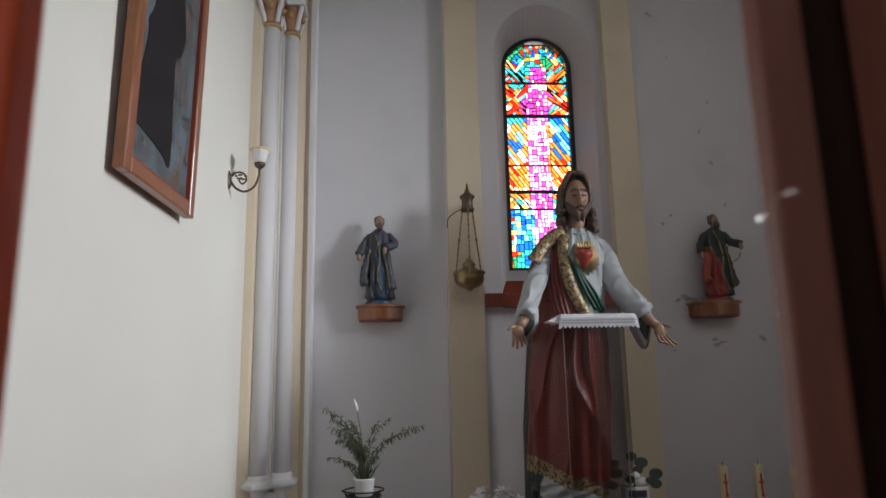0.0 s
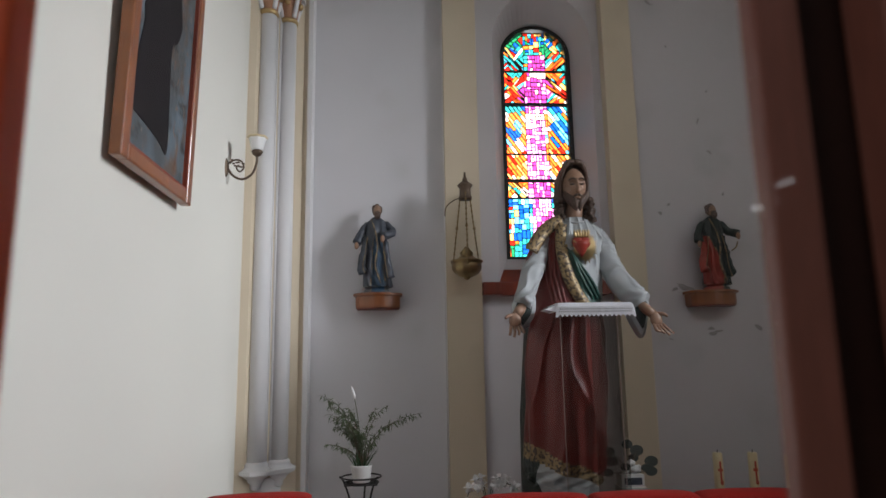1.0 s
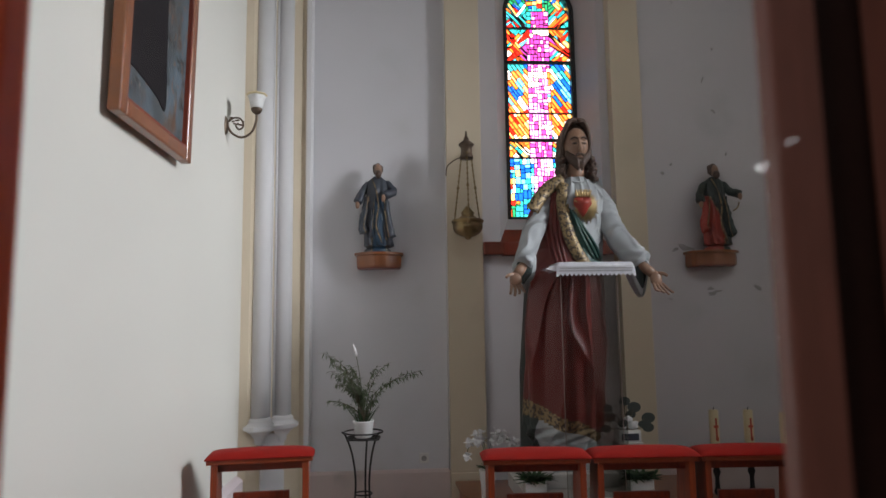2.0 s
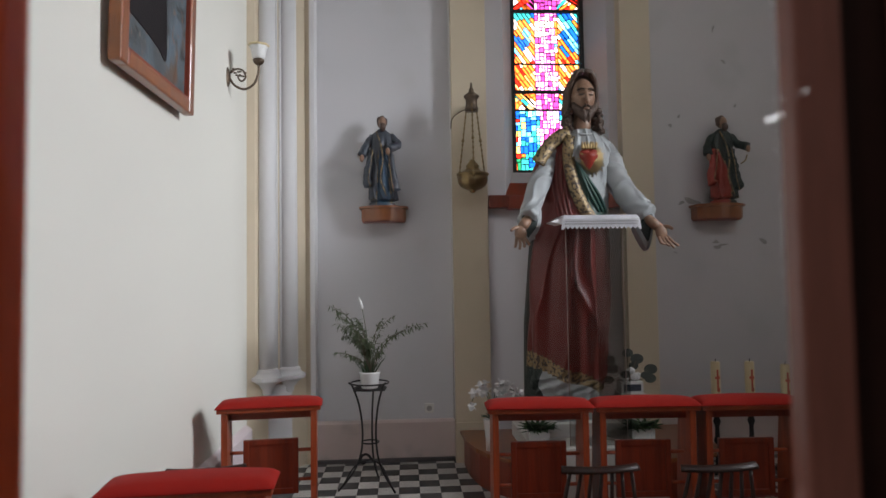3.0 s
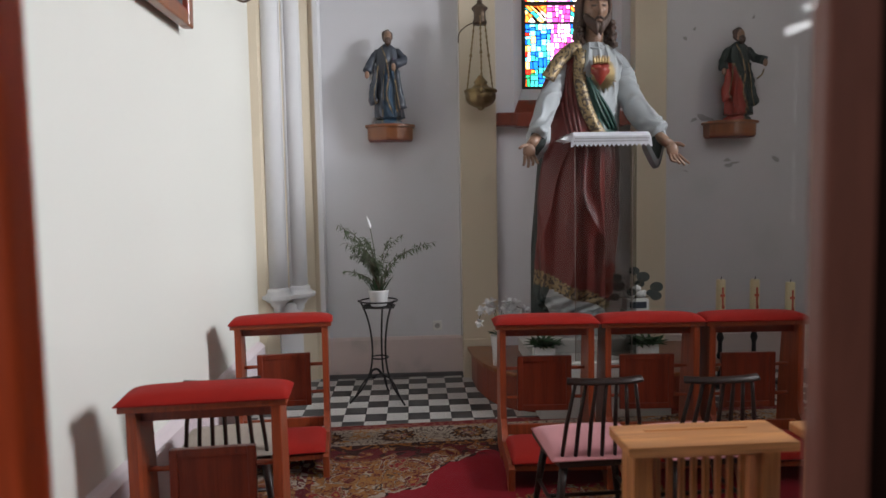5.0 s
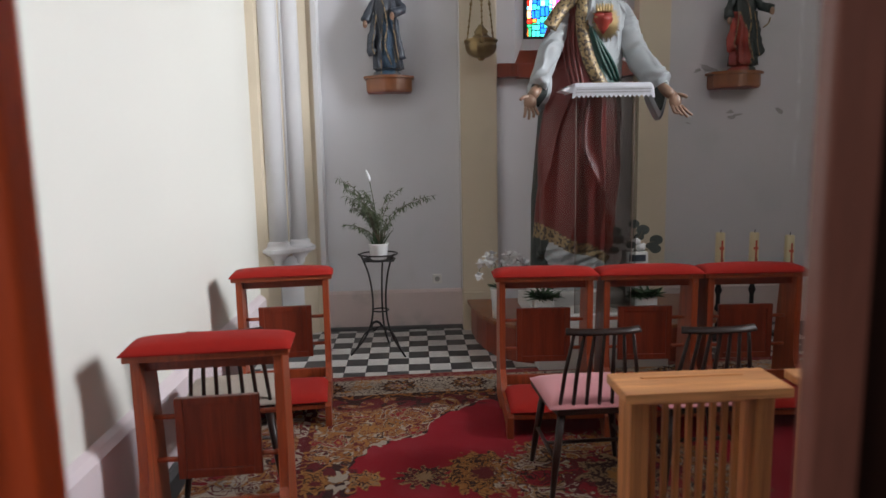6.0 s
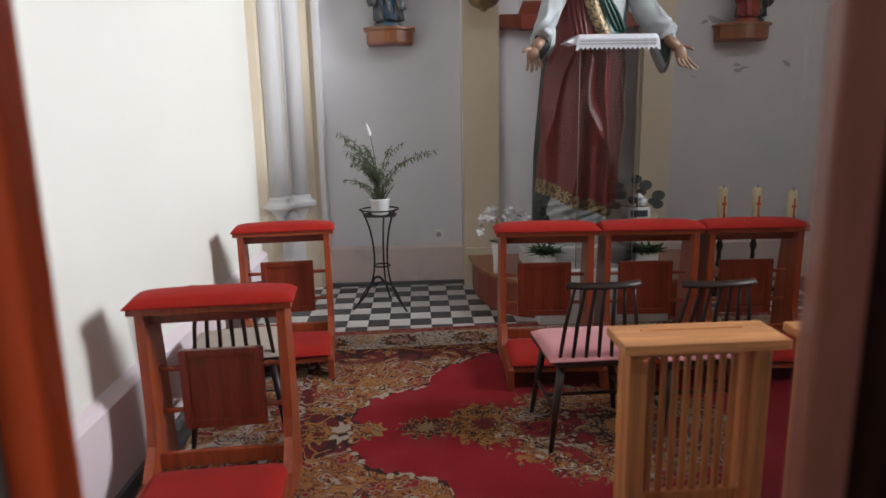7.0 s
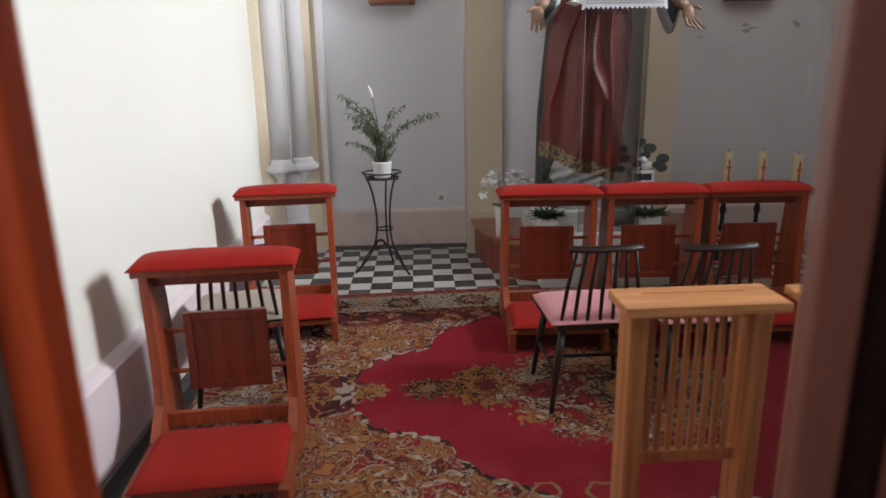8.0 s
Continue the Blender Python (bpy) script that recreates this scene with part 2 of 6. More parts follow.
def painting_material():
    """A dim painted ground: slate blue sky, brown and ochre mottling, pale strokes of a rocky bank."""
    m = material("oil_paint_ground", (0.085, 0.095, 0.10), 0.6, scale=4, vary=0.4, bump=0.1, spec=0.2)
    overlay(m, (0.13, 0.17, 0.20), 2.6, 0.44, 0.66, stretch=(1, 1.8, 0.7))
    overlay(m, (0.13, 0.075, 0.045), 4.5, 0.52, 0.70, stretch=(1, 1.4, 1.0))
    overlay(m, (0.035, 0.038, 0.034), 6.0, 0.54, 0.66, stretch=(1, 0.8, 1.6))
    overlay(m, (0.20, 0.12, 0.085), 17.0, 0.60, 0.70, detail=3.0)
    return overlay(m, (0.24, 0.24, 0.21), 34.0, 0.64, 0.72, detail=2.0, stretch=(1, 1.0, 0.45))


M["painting"] = painting_material()
M["paint_dark"] = material("dark_oil_paint", (0.018, 0.016, 0.018), 0.65, scale=5, vary=0.4, bump=0.04, spec=0.15)


def rug_material(name, style):
    """A woven carpet in world metres. field: red field with ochre floral corners and a cream middle; border: cream and red band; runner: dark pattern."""
    m = bpy.data.materials.new(name)
    m.use_nodes = True
    nt = m.node_tree
    N, L = nt.nodes.new, nt.links.new
    b = nt.nodes["Principled BSDF"]
    b.inputs["Roughness"].default_value = 0.95
    b.inputs["Specular IOR Level"].default_value = 0.15
    tc = N("ShaderNodeTexCoord")
    sep = N("ShaderNodeSeparateXYZ")
    L(tc.outputs["Object"], sep.inputs[0])
    X, Y = sep.outputs[0], sep.outputs[1]

    def calc(op, *vals):
        n = N("ShaderNodeMath")
        n.operation = op
        for i, v in enumerate(vals):
            if isinstance(v, (int, float)):
                n.inputs[i].default_value = v
            else:
                L(v, n.inputs[i])
        return n.outputs[0]

    def tex(kind, scale, out, vec=None, **kw):
        n = N("ShaderNodeTex" + kind)
        n.inputs["Scale"].default_value = scale
        for k, v in kw.items():
            n.inputs[k].default_value = v
        L(vec or tc.outputs["Object"], n.inputs["Vector"])
        return n.outputs[out]

    def blend(fac, a, c):
        n = N("ShaderNodeMix")
        n.data_type = "RGBA"
        L(fac, n.inputs["Factor"])
        for key, v in (("A", a), ("B", c)):
            if isinstance(v, tuple):
                n.inputs[key].default_value = (*v, 1)
            else:
                L(v, n.inputs[key])
        return n.outputs["Result"]

    def step(v, low, high):
        n = N("ShaderNodeMapRange")
        n.inputs["From Min"].default_value, n.inputs["From Max"].default_value = low, high
        L(v, n.inputs["Value"])
        return n.outputs["Result"]

    def stops(v, rows, mode="CONSTANT"):
        n = N("ShaderNodeValToRGB")
        n.color_ramp.interpolation = mode
        for k, (at, rgb) in enumerate(rows):
            e = n.color_ramp.elements[k] if k < 2 else n.color_ramp.elements.new(at)
            e.position, e.color = at, (*rgb, 1)
        L(v, n.inputs["Fac"])
        return n.outputs["Color"]

    # coordinates pulled about by a noise, so that the motifs curl
    warp = N("ShaderNodeVectorMath")
    warp.operation = "MULTIPLY_ADD"
    L(tex("Noise", 7.0, "Color", Detail=2.0), warp.inputs[0])
    warp.inputs[1].default_value = (0.16, 0.16, 0.0)
    L(tc.outputs["Object"], warp.inputs[2])
    W = warp.outputs["Vector"]

    def one(colour):
        s = N("ShaderNodeSeparateColor")
        L(colour, s.inputs[0])
        return s.outputs[0]

    gold, ochre, red, dark, cream, wine = (0.44, 0.20, 0.060), (0.36, 0.14, 0.038), (0.30, 0.022, 0.030), (0.055, 0.022, 0.020), (0.50, 0.41, 0.33), (0.15, 0.022, 0.026)
    sand = (0.36, 0.22, 0.12)
    rim = tex("Voronoi", 5.2, "Distance", W)
    petal = calc("MULTIPLY", calc("SUBTRACT", tex("Noise", 26.0, "Fac", Detail=1.0), 0.5), 0.55)
    rose = calc("ADD", rim, petal)
    bud = calc("ADD", tex("Voronoi", 13.0, "Distance", W), petal)
    frond = tex("Noise", 5.5, "Fac", Detail=1.2, Distortion=1.1)
    curl = tex("Noise", 8.0, "Fac", Detail=1.5, Distortion=1.6)
    fine = tex("Noise", 17.0, "Fac", Detail=1.5, Distortion=1.5)
    fleck = tex("Noise", 60.0, "Fac", Detail=1.0)

    def line(v, mid, half):
        return calc("MULTIPLY", step(v, mid - half - 0.018, mid - half + 0.002), step(v, mid + half + 0.018, mid + half - 0.002))

    def polar(cx, cy, rx, ry, count, deep, x_in=None):
        """Distance from a flower's middle, 1 at the tips of its petals."""
        dx = calc("DIVIDE", calc("SUBTRACT", x_in or X, cx), rx)
        dy = calc("DIVIDE", calc("SUBTRACT", Y, cy), ry)
        r = calc("SQRT", calc("ADD", calc("MULTIPLY", dx, dx), calc("MULTIPLY", dy, dy)))
        wave = calc("COSINE", calc("ADD", calc("MULTIPLY", calc("ARCTAN2", dy, dx), float(count)), calc("MULTIPLY", petal, 9.0)))
        return calc("ADD", calc("MULTIPLY", r, calc("SUBTRACT", 1.0 + deep, calc("MULTIPLY", wave, deep))), calc("MULTIPLY", petal, 1.1))

    def flower(base, d, ring, body, heart):
        base = blend(step(d, 1.04, 1.0), base, ring)
        base = blend(calc("MULTIPLY", step(d, 0.90, 0.78), step(fleck, 0.40, 0.52)), base, body)
        base = blend(step(d, 0.50, 0.46), base, ring)
        base = blend(calc("MULTIPLY", line(fine, 0.5, 0.035), step(d, 1.04, 1.0)), base, dark)
        base = blend(step(d, 0.40, 0.25), base, heart)
        return base

    floral = blend(step(tex("Noise", 4.0, "Fac", Detail=2.0), 0.40, 0.60), gold, ochre)
    floral = blend(line(fine, 0.47, 0.012), floral, wine)
    floral = blend(line(fine, 0.56, 0.010), floral, sand)
    floral = blend(step(frond, 0.625, 0.635), floral, red)
    floral = blend(calc("MULTIPLY", step(frond, 0.625, 0.635), line(fine, 0.52, 0.03)), floral, gold)
    floral = blend(line(frond, 0.62, 0.007), floral, cream)
    floral = blend(step(frond, 0.345, 0.335), floral, wine)
    floral = blend(calc("MULTIPLY", step(frond, 0.345, 0.335), line(fine, 0.50, 0.03)), floral, ochre)
    floral = blend(line(frond, 0.355, 0.007), floral, cream)
    floral = blend(calc("MULTIPLY", line(curl, 0.47, 0.012), step(fine, 0.40, 0.46)), floral, dark)
    floral = blend(calc("MULTIPLY", line(curl, 0.50, 0.011), step(fine, 0.46, 0.50)), floral, cream)
    floral = blend(line(curl, 0.62, 0.010), floral, wine)
    floral = blend(step(rose, 0.31, 0.28), floral, wine)
    floral = blend(step(rose, 0.27, 0.25), floral, sand)
    floral = blend(step(rose, 0.22, 0.19), floral, red)
    floral = blend(step(rose, 0.11, 0.09), floral, gold)
    pale = blend(step(curl, 0.50, 0.52), cream, sand)
    pale = blend(step(frond, 0.53, 0.545), pale, ochre)
    pale = blend(step(frond, 0.60, 0.61), pale, red)
    pale = blend(line(frond, 0.535, 0.014), pale, dark)
    pale = blend(line(curl, 0.44, 0.016), pale, wine)
    pale = blend(line(curl, 0.58, 0.012), pale, dark)
    pale = blend(step(bud, 0.20, 0.17), pale, dark)
    pale = blend(step(bud, 0.15, 0.12), pale, red)
    if style == "field":
        wob = calc("MULTIPLY", calc("SUBTRACT", tex("Noise", 11.0, "Fac", Detail=2.0), 0.5), 0.16)
        ay = calc("ABSOLUTE", calc("SUBTRACT", Y, 2.335))
        sx = step(X, -0.40, 0.60)
        edge = one(stops(sx, [(0.0, (0, 0, 0)), (0.06, (0, 0, 0)), (0.12, (0.16, 0, 0)), (0.22, (0.36, 0, 0)), (0.35, (0.41, 0, 0)), (0.53, (0.47, 0, 0)), (0.56, (0.64, 0, 0)), (0.70, (0.80, 0, 0)), (1.0, (1.0, 0, 0))], "LINEAR"))
        out = calc("SUBTRACT", calc("ADD", ay, calc("ADD", wob, calc("MULTIPLY", petal, 0.12))), edge)
        field = blend(step(tex("Noise", 2.2, "Fac", Detail=3.0), 0.35, 0.7), (0.30, 0.013, 0.022), (0.36, 0.018, 0.030))
        field = blend(step(tex("Noise", 3.5, "Fac", Detail=6.0), 0.50, 0.85), field, (0.38, 0.045, 0.06))
        col = blend(step(out, 0.0, 0.006), field, floral)
        col = blend(calc("MULTIPLY", step(out, -0.004, 0.0), step(out, 0.040, 0.034)), col, blend(step(curl, 0.50, 0.52), dark, cream))
        # dark end of the field with a gold flower
        nook = calc("SUBTRACT", calc("ADD", calc("ADD", ay, wob), calc("MULTIPLY", calc("ADD", X, 0.5), 0.45)), 0.24)
        tip = blend(step(curl, 0.50, 0.53), dark, wine)
        tip = blend(line(frond, 0.50, 0.02), tip, gold)
        col = blend(calc("MULTIPLY", step(nook, 0.004, 0.0), step(X, -0.235, -0.25)), col, tip)
        col = flower(col, polar(-0.44, 2.335, 0.125, 0.125, 9, 0.30), gold, ochre, wine)
        col = blend(calc("MULTIPLY", step(polar(-0.325, 2.335, 0.07, 0.13, 7, 0.35), 1.03, 1.0), step(curl, 0.47, 0.49)), col, cream)
        col = flower(col, polar(-0.205, 2.345, 0.10, 0.10, 8, 0.22), gold, sand, ochre)
        col = flower(col, polar(0.085, 2.335, 0.15, 0.12, 12, 0.30), (0.36, 0.22, 0.10), wine, sand)
        col = flower(col, polar(0.37, 2.335, 0.20, 0.24, 11, 0.12), gold, ochre, wine)
        d = polar(1.02, 2.22, 0.62, 0.52, 14, 0.05)
        col = blend(step(d, 1.02, 1.0), col, floral)
        col = blend(calc("MULTIPLY", step(d, 0.86, 0.84), step(calc("ABSOLUTE", calc("SUBTRACT", X, 0.66)), 0.16, 0.15)), col, pale)
        col = blend(step(d, 0.50, 0.48), col, blend(step(curl, 0.52, 0.54), wine, red))
        col = flower(col, polar(1.02, 2.22, 0.22, 0.22, 8, 0.2), sand, dark, gold)
        for cx, cy, r in ((0.31, 1.47, 0.075), (0.46, 1.45, 0.06), (0.67, 1.42, 0.07)):
            d = polar(cx, cy, r, r, 6, 0.06)
            col = blend(calc("MULTIPLY", step(d, 0.74, 0.78), step(d, 1.03, 1.0)), col, (0.36, 0.20, 0.10))
        col = blend(calc("MULTIPLY", step(Y, 3.20, 3.26), step(frond, 0.46, 0.49)), col, blend(step(curl, 0.44, 0.50), dark, wine))
        col = blend(step(X, -0.495, -0.50), col, blend(line(curl, 0.5, 0.04), wine, gold))
    elif style == "border":
        col = blend(step(frond, 0.56, 0.58), blend(line(fine, 0.5, 0.022), cream, dark), blend(line(fine, 0.5, 0.05), gold, cream))
        run = calc("WRAP", X, 0.24, -0.24)
        col = flower(col, polar(0.0, 3.63, 0.13, 0.115, 12, 0.16, run), dark, gold, red)
        col = flower(col, polar(0.0, 3.63, 0.075, 0.062, 8, 0.2, run), cream, red, gold)
        col = blend(step(Y, 3.775, 3.78), col, blend(line(curl, 0.5, 0.05), (0.24, 0.035, 0.035), (0.34, 0.12, 0.09)))
        col = blend(step(Y, 3.485, 3.479), col, blend(line(curl, 0.5, 0.05), dark, ochre))
    else:
        col = blend(step(curl, 0.48, 0.52), pale, floral)
        col = blend(step(X, -0.575, -0.57), col, blend(line(curl, 0.5, 0.05), wine, cream))
    pile = tex("Noise", 320.0, "Fac", Detail=1.0)
    shade = N("ShaderNodeVectorMath")
    shade.operation = "SCALE"
    L(col, shade.inputs[0])
    L(step(pile, -0.9, 1.0), shade.inputs["Scale"])
    L(shade.outputs["Vector"], b.inputs["Base Color"])
    bp = N("ShaderNodeBump")
    bp.inputs["Strength"].default_value, bp.inputs["Distance"].default_value = 0.5, 0.004
    L(pile, bp.inputs["Height"])
    L(bp.outputs["Normal"], b.inputs["Normal"])
    return m


# ---- building helpers ----


def mesh_of(bm, name, mats, smooth=False):
    bmesh.ops.recalc_face_normals(bm, faces=bm.faces[:])
    me = bpy.data.meshes.new(name)
    bm.to_mesh(me)
    bm.free()
    for m in mats if isinstance(mats, (list, tuple)) else [mats]:
        me.materials.append(m)
    if smooth:
        me.polygons.foreach_set("use_smooth", [True] * len(me.polygons))
    return me


def part(name, bm, mats, parent, label="", smooth=False):
    ob = new(name, mesh_of(bm, name, mats, smooth))
    ob.parent = parent
    return tagged(ob, label)


def thing(name, at, label, category, group="", kind="", turn=0.0):
    ob = new(name)
    ob.empty_display_size = 0.1
    ob.matrix_basis = pose(*at, 0, 0, turn)
    return tagged(ob, label, category, group, kind)


def single(name, bm, mats, label, category, kind="", smooth=False, group=""):
    return tagged(new(name, mesh_of(bm, name, mats, smooth)), label, category, group, kind)


def box(x0, x1, y0, y1, z0, z1, bevel=0.0, bm=None, seg=2):
    own = bmesh.new()
    bmesh.ops.create_cube(own, size=1)
    for v in own.verts:
        v.co = Vector(((x0 + x1) / 2 + v.co.x * (x1 - x0), (y0 + y1) / 2 + v.co.y * (y1 - y0), (z0 + z1) / 2 + v.co.z * (z1 - z0)))
    if bevel:
        bmesh.ops.bevel(own, geom=own.edges[:], offset=bevel, segments=seg, profile=0.6, affect="EDGES")
    return merge(bm, own)


def merge(bm, own, index=None):
    if index is not None:
        for f in own.faces:
            f.material_index = index
    if bm is None:
        return own
    me = bpy.data.meshes.new("joined")
    own.to_mesh(me)
    own.free()
    bm.from_mesh(me)
    bpy.data.meshes.remove(me)
    return bm


def prism(outline, lo, hi, axis="z", bevel=0.0, bm=None):
    """A flat outline (pairs) pushed from lo to hi along an axis; for x the pairs are (y, z), for y they are (x, z)."""
    put = {"z": lambda a, b, c: (a, b, c), "x": lambda a, b, c: (c, a, b), "y": lambda a, b, c: (a, c, b)}[axis]
    own = bmesh.new()
    low = [own.verts.new(put(a, b, lo)) for a, b in outline]
    top = [own.verts.new(put(a, b, hi)) for a, b in outline]
    own.faces.new(low[::-1])
    own.faces.new(top)
    n = len(outline)
    for i in range(n):
        own.faces.new((low[i], low[(i + 1) % n], top[(i + 1) % n], top[i]))
    if bevel:
        rims = [e for e in own.edges if (e.verts[0] in low) == (e.verts[1] in low)]
        bmesh.ops.bevel(own, geom=rims, offset=bevel, segments=2, profile=0.6, affect="EDGES")
    return merge(bm, own)


def lathe(profile, at=(0, 0, 0), n=24, bm=None, wave=None):
    """Turns (radius, height) pairs about a vertical axis."""
    own = bmesh.new()
    rings = []
    for k, (r, z) in enumerate(profile):
        ring = []
        for i in range(n):
            a = 2 * math.pi * i / n
            q = r * (1 + (wave(a, k) if wave else 0))
            ring.append(own.verts.new((at[0] + q * math.cos(a), at[1] + q * math.sin(a), at[2] + z)))
        rings.append(ring)
    for lo, hi in zip(rings, rings[1:]):
        for i in range(n):
            own.faces.new((lo[i], lo[(i + 1) % n], hi[(i + 1) % n], hi[i]))
    own.faces.new(rings[0][::-1])
    own.faces.new(rings[-1])
    return merge(bm, own)


def tube(points, radii, n=8, bm=None, flat=1.0):
    """A round bar along points; radii a number or one for each point."""
    pts = [Vector(p) for p in points]
    rad = radii if isinstance(radii, (list, tuple)) else [radii] * len(pts)
    own = bmesh.new()
    rings = []
    side = None
    for i, p in enumerate(pts):
        ahead = (pts[min(i + 1, len(pts) - 1)] - pts[max(i - 1, 0)]).normalized()
        if side is None:
            side = ahead.orthogonal().normalized()
        side = (side - ahead * side.dot(ahead)).normalized()
        other = ahead.cross(side)
        rings.append([own.verts.new(p + rad[i] * (math.cos(2 * math.pi * k / n) * side + flat * math.sin(2 * math.pi * k / n) * other)) for k in range(n)])
    for lo, hi in zip(rings, rings[1:]):
        for k in range(n):
            own.faces.new((lo[k], lo[(k + 1) % n], hi[(k + 1) % n], hi[k]))
    own.faces.new(rings[0][::-1])
    own.faces.new(rings[-1])
    return merge(bm, own)


def bend(points, steps=6):
    """A smooth line through points."""
    p = [Vector(q) for q in points]
    p = [2 * p[0] - p[1]] + p + [2 * p[-1] - p[-2]]
    out = []
    for i in range(1, len(p) - 2):
        for s in range(steps):
            t = s / steps
            out.append(0.5 * (2 * p[i] + (p[i + 1] - p[i - 1]) * t + (2 * p[i - 1] - 5 * p[i] + 4 * p[i + 1] - p[i + 2]) * t * t + (3 * p[i] - p[i - 1] - 3 * p[i + 1] + p[i + 2]) * t ** 3))
    return out + [p[-2]]


def blob(at, size, bm=None, index=0, sub=2, rough=0.0):
    own = bmesh.new()
    bmesh.ops.create_icosphere(own, subdivisions=sub, radius=1)
    for v in own.verts:
        k = 1 + rough * noise.noise(v.co * 2.3 + Vector(at) * 7)
        v.co = Vector((at[0] + v.co.x * size[0] * k, at[1] + v.co.y * size[1] * k, at[2] + v.co.z * size[2] * k))
    return merge(bm, own, index)


def leaf(bm, base, way, length, wide, curl=0.15):
    """One pointed leaf with a folded middle."""
    way = Vector(way).normalized()
    side = way.cross(Vector((random.uniform(-0.5, 0.5), random.uniform(-0.5, 0.5), 1))).normalized()
    up = side.cross(way)
    b = Vector(base)
    row = []
    for s, w in ((0.0, 0.15), (0.35, 1.0), (0.7, 0.8), (1.0, 0.05)):
        mid = b + way * length * s - up * curl * length * s * s
        row.append([bm.verts.new(mid - side * wide * w / 2 + up * wide * 0.12), bm.verts.new(mid), bm.verts.new(mid + side * wide * w / 2 + up * wide * 0.12)])
    for lo, hi in zip(row, row[1:]):
        for k in (0, 1):
            bm.faces.new((lo[k], lo[k + 1], hi[k + 1], hi[k]))

# ---- structure ----
TOP = 7.4
single("floor", box(-6.0, 12.0, -7.3, 9.6, -0.3, -0.012), M["grout"], "grey mortar bed under the church floor", "floor", "structure")
single("ceiling", box(-6.0, 7.0, -7.3, 0.1, TOP, TOP + 0.3, bm=box(-1.7, 4.9, 0.1, 5.65, TOP, TOP + 0.3)), M["plaster"], "plain plastered ceiling", "ceiling", "structure")

wall_left = single("wall_left", box(-1.7, -1.22, 0.1, 5.6, -0.02, TOP), M["cream"], "cream painted side wall of the chapel", "wall", "structure")
single("baseboard_left", prism([(-1.222, 0.0), (-1.165, 0.0), (-1.165, 0.40), (-1.19, 0.425), (-1.222, 0.44)], 0.1, 4.72, "y"), M["rose"], "pale rose painted skirting of the side wall", "skirting", "structure")
single("baseboard_left_foot", box(-1.168, -1.145, 0.1, 4.72, -0.01, 0.045, 0.004), M["stone"], "dark stone strip at the foot of the skirting", "skirting", "structure")

# unseen right wall; its window opening is cut to shape the chapel's side light
rw = box(4.0, 4.6, 0.1, 0.5, -0.02, TOP)
box(4.0, 4.6, 2.95, 5.6, -0.02, TOP, bm=rw)
box(4.0, 4.6, 0.5, 2.95, -0.02, 2.35, bm=rw)
box(4.0, 4.6, 0.5, 2.95, 4.8, TOP, bm=rw)
single("wall_right", rw, M["cream"], "unseen cream wall with a window opening that shapes the side light", "wall", "structure")

# the wall of the doorway, towards the nave
fw = box(-1.7, -0.42, -0.1, 0.1, -0.02, 2.4)
box(0.62, 6.7, -0.1, 0.1, -0.02, 2.4, bm=fw)
# unseen gap above the door, left open for the high fill lamp
box(-1.7, -0.9, -0.1, 0.1, 2.4, 6.4, bm=fw)
box(3.4, 6.7, -0.1, 0.1, 2.4, 6.4, bm=fw)
box(-1.7, 6.7, -0.1, 0.1, 6.4, TOP, bm=fw)
single("wall_doorway", fw, M["plaster"], "plastered wall round the doorway", "wall", "structure")
nv = box(-6.0, -5.7, -7.0, 0.1, -0.02, TOP)
box(6.7, 7.0, -7.0, 0.1, -0.02, TOP, bm=nv)
box(-6.0, 7.0, -7.3, -7.0, -0.02, TOP, bm=nv)
box(-5.7, -1.7, -0.1, 0.1, -0.02, TOP, bm=nv)
single("wall_nave", nv, M["plaster"], "plain plastered walls of the nave", "wall", "structure")

# back wall: left corner pier, recessed panel, chamfer, ochre pilasters, right panel
wall_back = single("wall_back_panel", box(-0.78, 0.49, 5.17, 5.62, -0.02, TOP), M["grey_lighter"], "pale grey painted wall panel, lighter than the bay", "wall", "structure")
single("wall_corner_pier", prism([(-1.25, 4.76), (-1.16, 4.79), (-0.80, 5.13), (-0.755, 5.13), (-0.755, 5.62), (-1.25, 5.62)], -0.02, TOP), M["yellow"], "ochre cream painted corner pier behind paired columns", "pier", "structure")
single("trim_corner", prism([(-0.757, 5.10), (-0.715, 5.10), (-0.70, 5.172), (-0.757, 5.172)], 0.36, TOP, "z", 0.006), M["white"], "narrow white painted edge moulding", "moulding", "structure")
single("trim_pilaster", tube([(0.480, 5.10, 0.36), (0.482, 5.10, TOP)], 0.009, 10), M["white"], "thin white painted roll moulding", "moulding", "structure", True)
single("wall_pilaster_left", box(0.487, 0.80, 5.06, 5.62, -0.02, TOP, 0.006), M["yellow"], "ochre cream painted pilaster", "pilaster", "structure")
single("wall_pilaster_right", box(1.995, 2.27, 4.995, 5.62, -0.02, TOP, 0.006), M["yellow"], "ochre cream painted pilaster", "pilaster", "structure")
wall_right_panel = single("wall_right_panel", box(2.27, 4.0, 5.04, 5.62, -0.02, TOP), M["grey"], "pale grey painted wall panel with peeling paint", "wall", "structure")

# bay with the arched window
CX, ZS = 1.44, 4.62


def arch(half, foot, rise):
    """The loop of an arched opening, from the lower left over the top to the lower right."""
    pts = [(CX - half, foot)]
    for i in range(25):
        a = math.pi * (1 - i / 24)
        pts.append((CX + half * math.cos(a), ZS + rise * math.sin(a)))
    return pts + [(CX + half, foot)]


